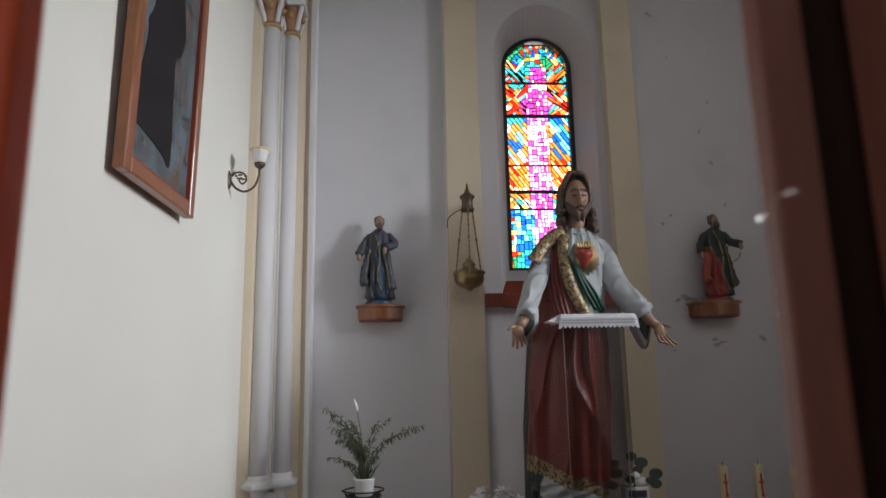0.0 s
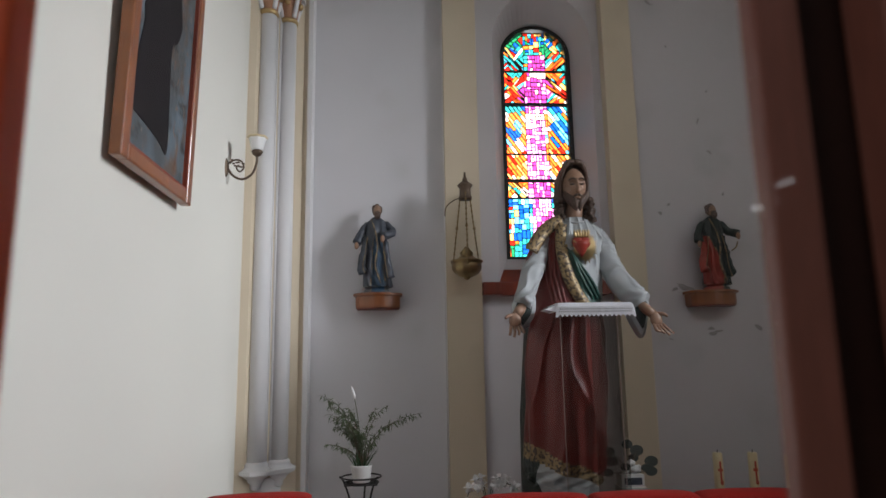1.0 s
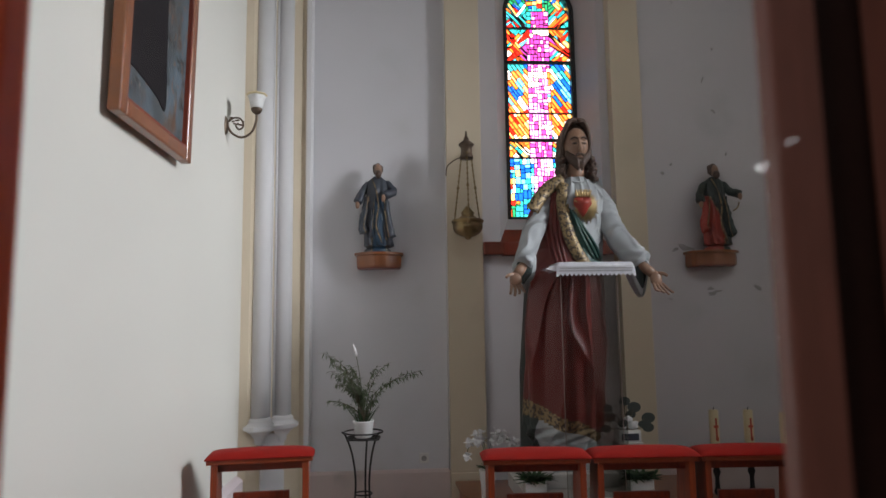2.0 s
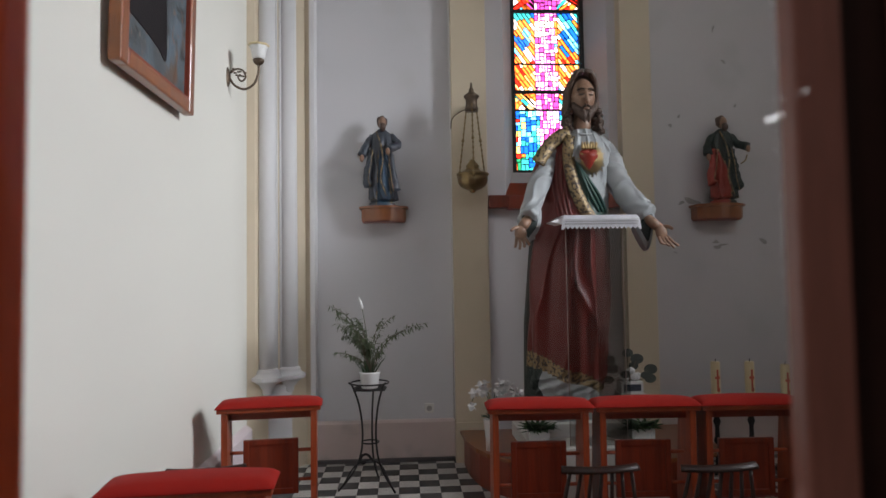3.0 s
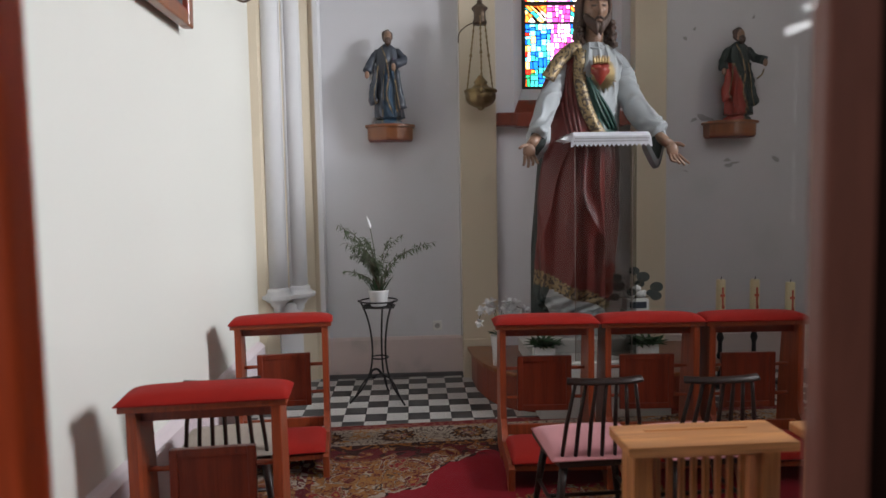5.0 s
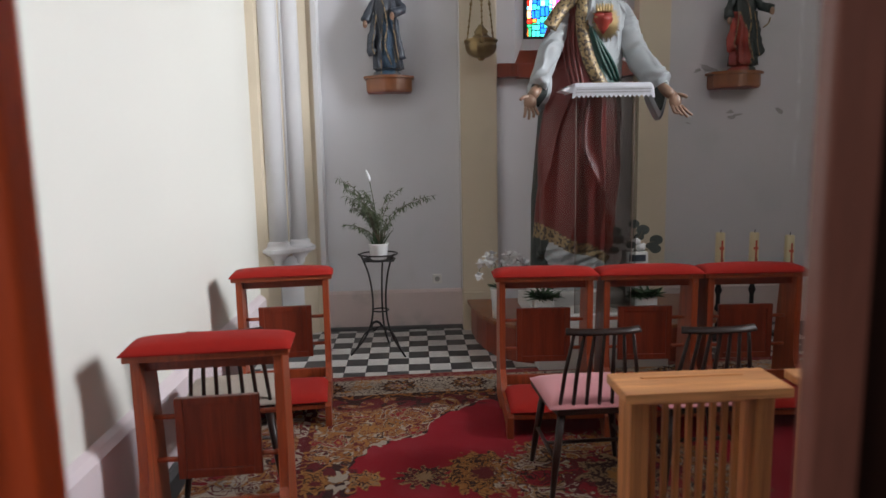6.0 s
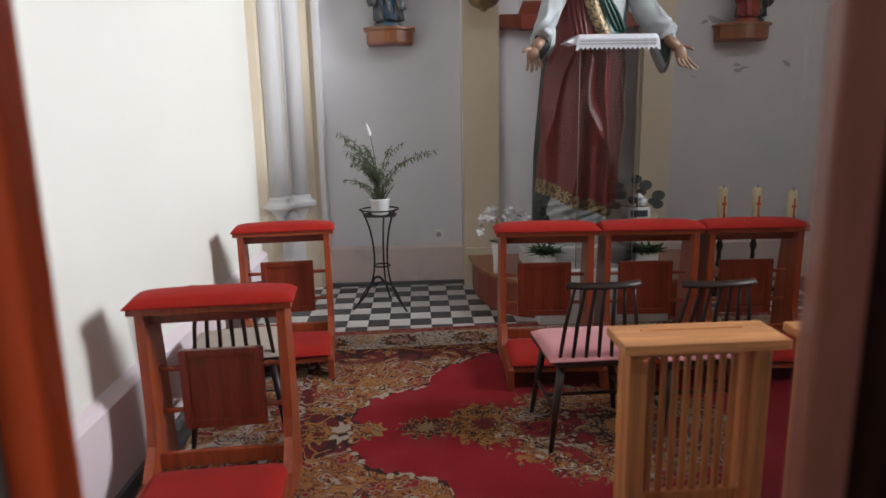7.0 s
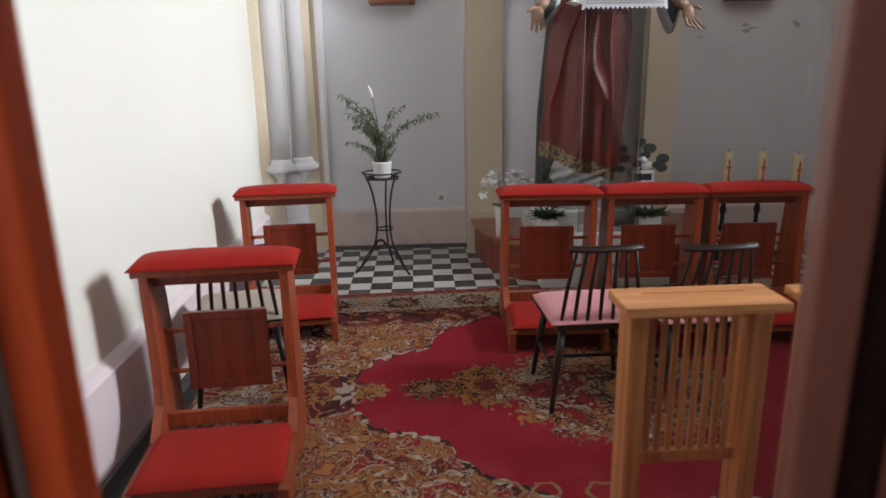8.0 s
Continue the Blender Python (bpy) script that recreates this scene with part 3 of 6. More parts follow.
def holed(bm, loop, x0, x1, y):
    """A wall face in the plane y with the loop cut out of it."""
    def quad(*pts):
        bm.faces.new([bm.verts.new((a, y, b)) for a, b in pts])
    (la, lb), (ra, rb) = loop[0], loop[-1]
    quad((x0, -0.02), (x0, TOP), (la, TOP), (la, -0.02))
    quad((ra, -0.02), (ra, TOP), (x1, TOP), (x1, -0.02))
    quad((la, -0.02), (la, lb), (ra, rb), (ra, -0.02))
    for (a, b), (c, d) in zip(loop[1:-1], loop[2:-1]):
        quad((a, b), (a, TOP), (c, TOP), (c, d))


outer, inner = arch(0.475, 2.30, 0.52), arch(0.356, 2.56, 0.338)
bay = bmesh.new()
holed(bay, outer, 0.80, 1.995, 5.12)
holed(bay, inner, 0.80, 1.995, 5.62)
for ya, yb, la, lb in ((5.12, 5.40, outer, inner), (5.40, 5.62, inner, inner)):
    ra = [bay.verts.new((a, ya, b)) for a, b in la]
    rb = [bay.verts.new((a, yb, b)) for a, b in lb]
    for i in range(len(ra)):
        j = (i + 1) % len(ra)
        bay.faces.new((ra[i], ra[j], rb[j], rb[i]))
bmesh.ops.remove_doubles(bay, verts=bay.verts[:], dist=0.0005)
single("wall_bay", bay, M["grey"], "pale grey painted window bay with a splayed arched reveal", "wall", "structure")

# sloping brown sill and ledge
single("window_sill", prism([(4.98, 2.18), (4.98, 2.29), (5.11, 2.305), (5.395, 2.545), (5.395, 2.52), (5.14, 2.27), (5.13, 2.18)], CX - 0.47, CX + 0.47, "x", 0.006), M["redwood_dark"], "brown wooden sloping window sill", "sill", "structure")
single("ledge", box(0.802, 1.993, 5.0, 5.118, 2.19, 2.30, 0.008), M["redwood_dark"], "brown wooden ledge under the window", "ledge", "structure")

# plinths of the back wall
single("baseboard_back", prism([(5.175, 0.0), (5.145, 0.0), (5.145, 0.33), (5.16, 0.35), (5.175, 0.36)], -0.755, 0.484, "x"), M["pink"], "scuffed pink painted skirting", "skirting", "structure")
single("baseboard_pilaster", box(0.486, 0.80, 5.035, 5.10, -0.01, 0.34, 0.006), M["yellow"], "ochre painted plinth of the pilaster", "plinth", "structure")
single("baseboard_back_foot", box(-0.755, 0.484, 5.11, 5.15, -0.01, 0.03, 0.004), M["stone"], "dark strip at the foot of the skirting", "skirting", "structure")
single("baseboard_right", prism([(5.045, 0.0), (5.015, 0.0), (5.015, 0.33), (5.045, 0.36)], 2.27, 4.0, "x"), M["pink"], "scuffed pink painted skirting", "skirting", "structure")

# bare patches where the paint has come off the right panel
for px, pz, w, h in ((2.62, 2.24, 0.20, 0.07), (2.53, 2.22, 0.08, 0.04), (2.86, 1.83, 0.17, 0.05), (2.83, 1.87, 0.07, 0.05), (3.27, 1.87, 0.10, 0.06), (2.45, 2.92, 0.05, 0.04), (2.53, 3.0, 0.04, 0.03),
                     (2.87, 3.8, 0.04, 0.06), (2.62, 4.55, 0.03, 0.03), (2.48, 5.0, 0.12, 0.05), (2.96, 3.5, 0.06, 0.04), (2.46, 1.78, 0.06, 0.02), (3.05, 3.1, 0.03, 0.05), (2.98, 4.1, 0.035, 0.04)):
    ring = []
    for i in range(14):
        a = 2 * math.pi * i / 14
        k = 0.5 * (0.35 + 0.65 * random.random())
        ring.append((px + w * k * math.cos(a), pz + h * k * math.sin(a) + 0.35 * h * math.sin(px * 40) * math.cos(a)))
    part("bare_patch", prism(ring, 5.036, 5.05, "y"), M["patch"], wall_right_panel)

# paired columns of the corner pier
for k, (cx, cy) in enumerate(((-1.075, 4.86), (-0.925, 5.01))):
    col = thing("engaged_column", (cx, cy, 0), "slender white painted column with a gilded capital", "column", "columns of the corner pier", "structure")
    part("shaft", lathe([(0.076, 0.84), (0.073, 2.5), (0.070, 4.70)], n=28), M["white"], col, smooth=True)
    base = lathe([(0.02, 0.64), (0.045, 0.66), (0.04, 0.69), (0.065, 0.71), (0.07, 0.735), (0.09, 0.74), (0.118, 0.765), (0.124, 0.785), (0.115, 0.81), (0.094, 0.822), (0.098, 0.835), (0.092, 0.85), (0.078, 0.86)], n=28)
    part("base", base, M["white"], col, "white moulded corbel base", True)
    part("neck_ring", lathe([(0.070, 4.685), (0.082, 4.695), (0.086, 4.71), (0.080, 4.725), (0.071, 4.73)], n=28), M["gilt"], col, "gilded neck ring", True)
    part("capital", lathe([(0.072, 4.73), (0.078, 4.80), (0.098, 4.90), (0.112, 4.96)], n=28), M["russet"], col, "russet painted bell", True)
    for i in range(4):
        a = math.pi / 4 + i * math.pi / 2
        v = tube(bend([(0.075 * math.cos(a), 0.075 * math.sin(a), 4.735), (0.10 * math.cos(a), 0.10 * math.sin(a), 4.82), (0.135 * math.cos(a), 0.135 * math.sin(a), 4.92), (0.14 * math.cos(a), 0.14 * math.sin(a), 4.955)]), 0.022, 8)
        part("capital_leaf", v, M["white"], col, smooth=True)
        b = i * math.pi / 2
        part("rosette", blob((0.10 * math.cos(b), 0.10 * math.sin(b), 4.87), (0.03, 0.03, 0.035)), M["gilt"], col, smooth=True)
    part("abacus", box(-0.135, 0.135, -0.135, 0.135, 4.955, 5.01, 0.008), M["white"], col)
    part("upper_shaft", lathe([(0.076, 5.01), (0.072, 5.1), (0.072, TOP)], n=28), M["white"], col, smooth=True)
for fx, fy in ((-1.012, 4.935), (-0.985, 4.955)):
    single("trim_colonnette", tube([(fx, fy, 0.85), (fx, fy, 4.72)], 0.011, 10), M["white"], "thin white painted rod between the columns", "moulding", "structure", True)
single("trim_pier_foot", prism([(-1.06, 4.862), (-0.90, 5.014), (-0.925, 5.04), (-1.085, 4.888)], 0.0, 0.72, "z", 0.004), M["white"], "worn white painted fillet below the columns", "moulding", "structure")
single("trim_column_shelf", prism([(-1.215, 4.80), (-1.09, 4.715), (-0.97, 4.76), (-0.79, 4.94), (-0.79, 5.05), (-0.83, 5.12)], 0.765, 0.80, "z", 0.008), M["white"], "white moulded shelf under the paired columns", "moulding", "structure")
single("trim_columns", box(-1.02, -0.985, 4.955, 5.0, 0.86, 4.9, 0.008), M["white"], "narrow white fillet between the paired columns", "moulding", "structure")

# stained glass window
window = thing("window_1", (CX, 5.47, 2.56), "tall arched stained glass window with black leading", "window", kind="structure")
ZW = 2.56


def clip(poly, a, b, c):
    """The part of a convex outline where a*x + b*z <= c."""
    out = []
    for p, q in zip(poly, poly[1:] + poly[:1]):
        dp, dq = a * p[0] + b * p[1] - c, a * q[0] + b * q[1] - c
        if dp <= 0:
            out.append(p)
        if (dp < 0 < dq) or (dq < 0 < dp):
            t = dp / (dp - dq)
            out.append((p[0] + (q[0] - p[0]) * t, p[1] + (q[1] - p[1]) * t))
    return out


def extent(poly):
    n = len(poly)
    return abs(sum(poly[i][0] * poly[(i + 1) % n][1] - poly[(i + 1) % n][0] * poly[i][1] for i in range(n))) / 2


def shrink(poly, d):
    n = len(poly)
    mx, mz = sum(p[0] for p in poly) / n, sum(p[1] for p in poly) / n
    out = poly
    for p, q in zip(poly, poly[1:] + poly[:1]):
        ex, ez = q[0] - p[0], q[1] - p[1]
        ln = math.hypot(ex, ez)
        if ln < 1e-6:
            continue
        nx, nz = ez / ln, -ex / ln
        if nx * (mx - p[0]) + nz * (mz - p[1]) > 0:
            nx, nz = -nx, -nz
        out = clip(out, nx, nz, nx * p[0] + nz * p[1] - d)
        if len(out) < 3:
            return []
    return out


rg = random.Random(5)


def split(poly, size, slants, out):
    if extent(poly) < size * rg.uniform(0.7, 1.7):
        out.append(poly)
        return
    xs, zs = [p[0] for p in poly], [p[1] for p in poly]
    w, h = max(xs) - min(xs), max(zs) - min(zs)
    if slants:
        ang = rg.choice(slants) + rg.uniform(-0.2, 0.2)
        if w > 2.2 * h:
            ang = rg.uniform(-0.25, 0.25)
        elif h > 2.6 * w:
            ang = math.pi / 2 + rg.uniform(-0.5, 0.5)
    else:
        ang = (0.0 if w > h * rg.uniform(0.5, 0.95) else math.pi / 2) + rg.uniform(-0.06, 0.06)
    a, b = math.cos(ang), math.sin(ang)
    px = min(xs) + w * rg.uniform(0.36, 0.64)
    pz = min(zs) + h * rg.uniform(0.36, 0.64)
    c = a * px + b * pz
    for piece in (clip(poly, a, b, c), clip(poly, -a, -b, -c)):
        if len(piece) > 2 and extent(piece) > 1e-5:
            split(piece, size, slants, out)


def stripes(poly, angle, pitch, length, out):
    """Cuts a field into slanting strips and each strip into pieces."""
    a, b = math.cos(angle), math.sin(angle)
    lo, hi = min(a * x + b * z for x, z in poly), max(a * x + b * z for x, z in poly)
    c = lo + pitch * rg.uniform(0.3, 1.0)
    rest = poly
    while len(rest) > 2:
        strip, rest = clip(rest, a, b, c), clip(rest, -a, -b, -c)
        c += pitch * rg.uniform(0.7, 1.3)
        run = -b, a
        if len(strip) < 3:
            continue
        d = min(run[0] * x + run[1] * z for x, z in strip) + length * rg.uniform(0.4, 1.2)
        while len(strip) > 2:
            piece, strip = clip(strip, *run, d), clip(strip, -run[0], -run[1], -d)
            d += length * rg.uniform(0.6, 1.4)
            if len(piece) > 2 and extent(piece) > 1e-5:
                out.append(piece)


def colour_at(x, z):
    """The colours of the window by zone: a magenta middle, fiery slanting sides, blue and teal below and at the crown."""
    u, v = (x + 0.315) / 0.63, z / 2.32
    mid = 0.5 + 0.04 * math.sin(v * 9)
    if abs(u - mid) < 0.17 and v < 0.90 or (abs(u - mid) < 0.25 and 0.69 < v < 0.77):
        if (0.60 < v < 0.645 or 0.79 < v < 0.815) and rg.random() < 0.8:
            return "pale"
        return rg.choices(("magenta", "pink", "pale"), (7, 2, 0.3) if v > 0.68 else (2.5, 5, 1.6))[0]
    if v > 0.91:
        return rg.choice(("teal", "orange", "red", "green", "cyan", "yellow", "blue", "teal"))
    if 0.8 < v <= 0.91:
        return rg.choices(("teal", "cyan", "orange", "pale", "red"), (4, 2, 2, 1, 1))[0]
    if 0.67 < v <= 0.8:
        return rg.choices(("orange", "red", "pale", "yellow", "teal", "cyan"), (4, 3, 2, 1, 1.2, 1))[0]
    if 0.5 < v <= 0.64:
        if u < 0.2 and v < 0.57 or u > 0.74:
            return rg.choices(("blue", "cyan", "teal", "orange"), (3, 3, 1, 1))[0]
        return rg.choices(("orange", "yellow", "pale", "cyan"), (5, 2, 3, 0.7))[0]
    if 0.33 < v <= 0.5:
        return rg.choices(("orange", "red", "yellow", "pale", "cyan"), (5, 2, 2, 3, 0.6))[0]
    if 0.27 < v <= 0.33:
        return rg.choices(("orange", "yellow", "pale", "teal"), (3, 2, 2, 1))[0]
    if v < 0.08:
        return rg.choice(("red", "green", "blue", "teal", "orange"))
    return rg.choices(("cyan", "teal", "blue", "pale", "yellow", "red"), (4, 3, 3, 1, 0.8, 0.7))[0]


IW, IH = 0.322, 2.335
springing = ZS - ZW
arch_sides = [(math.cos(a), math.sin(a)) for a in [math.pi * k / 14 for k in range(15)]]
bars = [0.0, 0.26, 0.335, 0.45, 0.67, 0.82, 1.0]
pieces = []
for lo, hi in zip(bars, bars[1:]):
    for xa, xb, size, slants in ((-IW, -0.11, 0.0028, (0.75, 0.75, 2.3)), (-0.11, 0.11, 0.0021, ()), (0.11, IW, 0.0028, (2.35, 2.35, 0.8))):
        if hi < 0.3:
            slants = ()
        foot = lo * IH + (0.02 if lo == 0 else 0.0)
        cell = [(xa, foot), (xb, foot), (xb, hi * IH), (xa, hi * IH)]
        if 0.33 < lo < 0.6 and slants:
            stripes(cell, 0.62, 0.034, 0.11, pieces)
        else:
            split(cell, size, slants, pieces)
came = bmesh.new()
for poly in pieces:
    for ca, sa in arch_sides:
        if len(poly) > 2:
            poly = clip(poly, ca / IW, sa / 0.314, 1.0 + springing * sa / 0.314)
    if len(poly) < 3 or extent(poly) < 1.5e-4:
        continue
    mx, mz = sum(p[0] for p in poly) / len(poly), sum(p[1] for p in poly) / len(poly)
    small = shrink(poly, 0.0026)
    if len(small) < 3:
        merge(came, prism(poly, -0.006, 0.006, "y"))
        continue
    part("pane", prism(small, -0.003, 0.003, "y"), M["stained_" + colour_at(mx, mz)], window)
    for p, q in zip(poly, poly[1:] + poly[:1]):
        ex, ez = q[0] - p[0], q[1] - p[1]
        ln = math.hypot(ex, ez)
        if ln < 0.004:
            continue
        nx, nz = 0.0036 * ez / ln, -0.0036 * ex / ln
        merge(came, prism([(p[0] + nx, p[1] + nz), (q[0] + nx, q[1] + nz), (q[0] - nx, q[1] - nz), (p[0] - nx, p[1] - nz)], -0.006, 0.006, "y"))
part("lead_came", came, M["lead"], window, "thin black lead cames")
for v, r in ((0.335, 0.016), (0.67, 0.016), (0.82, 0.008), (0.26, 0.008), (0.45, 0.006)):
    part("bar", box(-IW - 0.01, IW + 0.01, -0.022, 0.012, v * IH - r, v * IH + r, 0.003), M["lead"], window, "black iron glazing bar")
frame_loop_a = [(x - CX, z - ZW) for x, z in arch(0.358, ZW, 0.340)]
frame_loop_b = [(x - CX, z - ZW) for x, z in arch(0.312, ZW + 0.03, 0.300)]
fr = bmesh.new()
rows = []
for y, loop in ((-0.035, frame_loop_a), (-0.035, frame_loop_b), (0.03, frame_loop_b), (0.03, frame_loop_a)):
    rows.append([fr.verts.new((x, y, z)) for x, z in loop])
for k in range(4):
    a, b = rows[k], rows[(k + 1) % 4]
    for i in range(len(a)):
        j = (i + 1) % len(a)
        fr.faces.new((a[i], a[j], b[j], b[i]))
part("window_frame", fr, M["lead"], window, "black arched window frame")

# bright cloudy sky behind the stained glass
glow = bpy.data.materials.new("bright_sky")
glow.use_nodes = True
glow.node_tree.nodes["Principled BSDF"].inputs["Emission Color"].default_value = (0.93, 0.97, 1.0, 1)
glow.node_tree.nodes["Principled BSDF"].inputs["Emission Strength"].default_value = 13.0
glow.node_tree.nodes["Principled BSDF"].inputs["Base Color"].default_value = (0, 0, 0, 1)
single("backdrop_sky", box(-4, 8, 9.0, 9.05, 0, 14), glow, "bright sky outside the window", "sky", "structure")

# the glazed doorway that the camera looks through
door = thing("door_1", (-0.266, -0.08, 0), "red varnished wooden door stile with a pale worn edge", "door", kind="structure")
part("stile", box(-0.042, 0.0, -0.022, 0.022, 0.0, 2.36, 0.006), M["door_red"], door)
part("edge_strip", box(-0.056, -0.044, -0.02, 0.02, 0.0, 2.36, 0.003), M["dooredge"], door, "pale worn edge strip")
# near-black strip fills the gap, its darkness put in by colour
part("gap_strip", box(-0.085, -0.058, 0.005, 0.04, 0.0, 2.36, 0.003), M["blackwood"], door, "near-black strip filling the door gap")
part("jamb", box(-0.18, -0.073, -0.06, 0.0, 0.0, 2.38, 0.006), M["door_red"], door)
door2 = thing("door_2", (0.427, -0.08, 0), "varnished wooden door stile with reflection in its colour, beside a dark gap", "door", kind="structure")
# stile and jamb carry the washed-out reflection in their colour
part("stile", box(-0.013, 0.034, -0.014, 0.014, 0.0, 2.36, 0.005), M["door_washed"], door2)
# same near-black filler for the dark gap at the right
part("gap_strip", box(0.036, 0.10, 0.005, 0.04, 0.0, 2.36, 0.003), M["blackwood"], door2, "near-black strip filling the door gap")
part("jamb", box(0.085, 0.18, -0.06, 0.0, 0.0, 2.38, 0.006), M["door_washed"], door2)
pane = part("glass", box(-0.73, -0.008, -0.003, 0.003, 0.02, 2.35), M["glass"], door2, "clear glass pane")
pane.visible_shadow = False
single("door_head", box(-0.42, 0.62, -0.14, -0.03, 2.385, 2.47, 0.006), M["door_red"], "red varnished door head under the gap for the fill light", "door frame", "structure")

# glowing tubes that hang in the nave and show faintly in the door glass
tube_glow = bpy.data.materials.new("lit_tube")
tube_glow.use_nodes = True
tube_glow.node_tree.nodes["Principled BSDF"].inputs["Emission Color"].default_value = (0.95, 0.97, 1.0, 1)
tube_glow.node_tree.nodes["Principled BSDF"].inputs["Emission Strength"].default_value = 20
for lx, lz in ((2.735, 2.698), (2.863, 2.855)):
    tl = thing("tube_lamp", (lx, -4.0, lz), "lit tube lamp hanging in the nave", "lamp", "nave tube lamps")
    tl.matrix_basis = pose(lx, -4.0, lz, 0, -18.7, 0)
    part("tube", box(-0.088, 0.088, -0.02, 0.02, -0.026, 0.026, 0.003), tube_glow, tl)
    part("cord", tube([(0, 0, 0.02), (-0.4 * (TOP - lz) * 0.93, 0, 0.93 * (TOP - lz))], 0.004, 6), M["blackwood"], tl)

# made-up glowing strip, gives the thin bright line reflected in the door glass
slit = thing("window_2", (4.49, -6.998, 1.2), "thin glowing strip added on the nave wall for a reflected line", "window", kind="structure")
part("pane", box(-0.004, 0.004, -0.004, 0.012, 0.0, 3.9), glow, slit)
for s in (-1, 1):
    part("window_frame", box(s * 0.015 - 0.0105, s * 0.015 + 0.0105, -0.004, 0.02, -0.02, 3.92), M["plaster"], slit)

# ---- things ----


def puffed(x0, x1, y0, y1, z0, z1, crown, bm=None):
    """An upholstered pad: rounded outline and a crowned top."""
    own = bmesh.new()
    nx, ny = 28, 10
    low, top = [], []
    for j in range(ny + 1):
        rl, rt = [], []
        for i in range(nx + 1):
            u, v = 2 * i / nx - 1, 2 * j / ny - 1
            x = (x0 + x1) / 2 + (x1 - x0) / 2 * u
            y = (y0 + y1) / 2 + (y1 - y0) / 2 * v
            e = (1 - abs(u) ** 9) ** 0.5 * (1 - abs(v) ** 5) ** 0.5
            rl.append(own.verts.new((x, y, z0)))
            rt.append(own.verts.new((x, y, z0 + 0.006 + (z1 - z0) * e + crown * (1 - u * u) * (1 - v * v) + 0.002 * noise.noise((x * 14, y * 14, z1 * 9)))))
        low.append(rl)
        top.append(rt)
    for j in range(ny):
        for i in range(nx):
            own.faces.new((low[j][i], low[j + 1][i], low[j + 1][i + 1], low[j][i + 1]))
            own.faces.new((top[j][i], top[j][i + 1], top[j + 1][i + 1], top[j + 1][i]))
    rim = lambda g: g[0] + [r[-1] for r in g[1:]] + g[-1][-2::-1] + [r[0] for r in g[-2:0:-1]]
    a, b = rim(low), rim(top)
    for i in range(len(a)):
        j = (i + 1) % len(a)
        own.faces.new((a[i], a[j], b[j], b[i]))
    return merge(bm, own)


def kneeler(at, turn, label):
    """A prayer kneeler: shaped side panels, padded arm rest, hinged middle panel, padded knee board."""
    k = thing("kneeler", at, label, "kneeler", "upholstered kneelers", turn=turn)
    side = [(0.02, 0.0), (0.27, 0.0), (0.245, 0.40), (0.205, 0.79), (0.012, 0.79), (0.018, 0.42), (0.018, 0.33), (0.0, 0.255), (-0.06, 0.20), (-0.10, 0.152), (-0.42, 0.15), (-0.445, 0.13), (-0.43, 0.0), (-0.36, 0.0), (-0.33, 0.06), (-0.05, 0.06)]
    for s in (-1, 1):
        x = s * 0.262
        part("side_panel", prism(side, x - 0.018, x + 0.018, "x", 0.005), M["redwood"], k)
    part("arm_board", box(-0.305, 0.305, 0.0, 0.19, 0.788, 0.815, 0.005), M["redwood"], k)
    part("arm_cushion", puffed(-0.314, 0.314, -0.012, 0.20, 0.816, 0.846, 0.014), M["velvet"], k, "red velvet pad", True)
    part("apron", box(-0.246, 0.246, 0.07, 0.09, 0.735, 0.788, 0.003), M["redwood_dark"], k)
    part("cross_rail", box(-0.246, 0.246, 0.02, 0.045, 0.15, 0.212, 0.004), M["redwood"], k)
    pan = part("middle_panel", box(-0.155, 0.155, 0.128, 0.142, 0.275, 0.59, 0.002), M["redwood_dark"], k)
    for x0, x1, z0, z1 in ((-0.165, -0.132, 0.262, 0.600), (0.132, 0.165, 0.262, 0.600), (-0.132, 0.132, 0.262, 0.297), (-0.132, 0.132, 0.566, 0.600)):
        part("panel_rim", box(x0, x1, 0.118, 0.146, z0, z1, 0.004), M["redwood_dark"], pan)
    for s in (-1, 1):
        for z in (0.345, 0.525):
            part("dowel", tube([(s * 0.165, 0.132, z), (s * 0.247, 0.132, z)], 0.011, 10), M["redwood"], k, smooth=True)
    part("knee_board", box(-0.246, 0.246, -0.42, 0.01, 0.11, 0.14, 0.004), M["redwood"], k)
    part("knee_cushion", puffed(-0.26, 0.26, -0.44, -0.03, 0.155, 0.182, 0.012), M["velvet"], k, "red velvet knee pad", True)
    return k


first = kneeler((-0.735, 1.79, 0), 4.6, "red stained wooden kneeler with red velvet pads")
for x, y, turn in ((-0.762, 3.389, 6.2), (0.838, 3.14, -2.6), (1.462, 3.113, -2.6), (2.08, 3.085, -2.6)):
    copy_thing(first, pose(x, y, 0, 0, 0, turn))


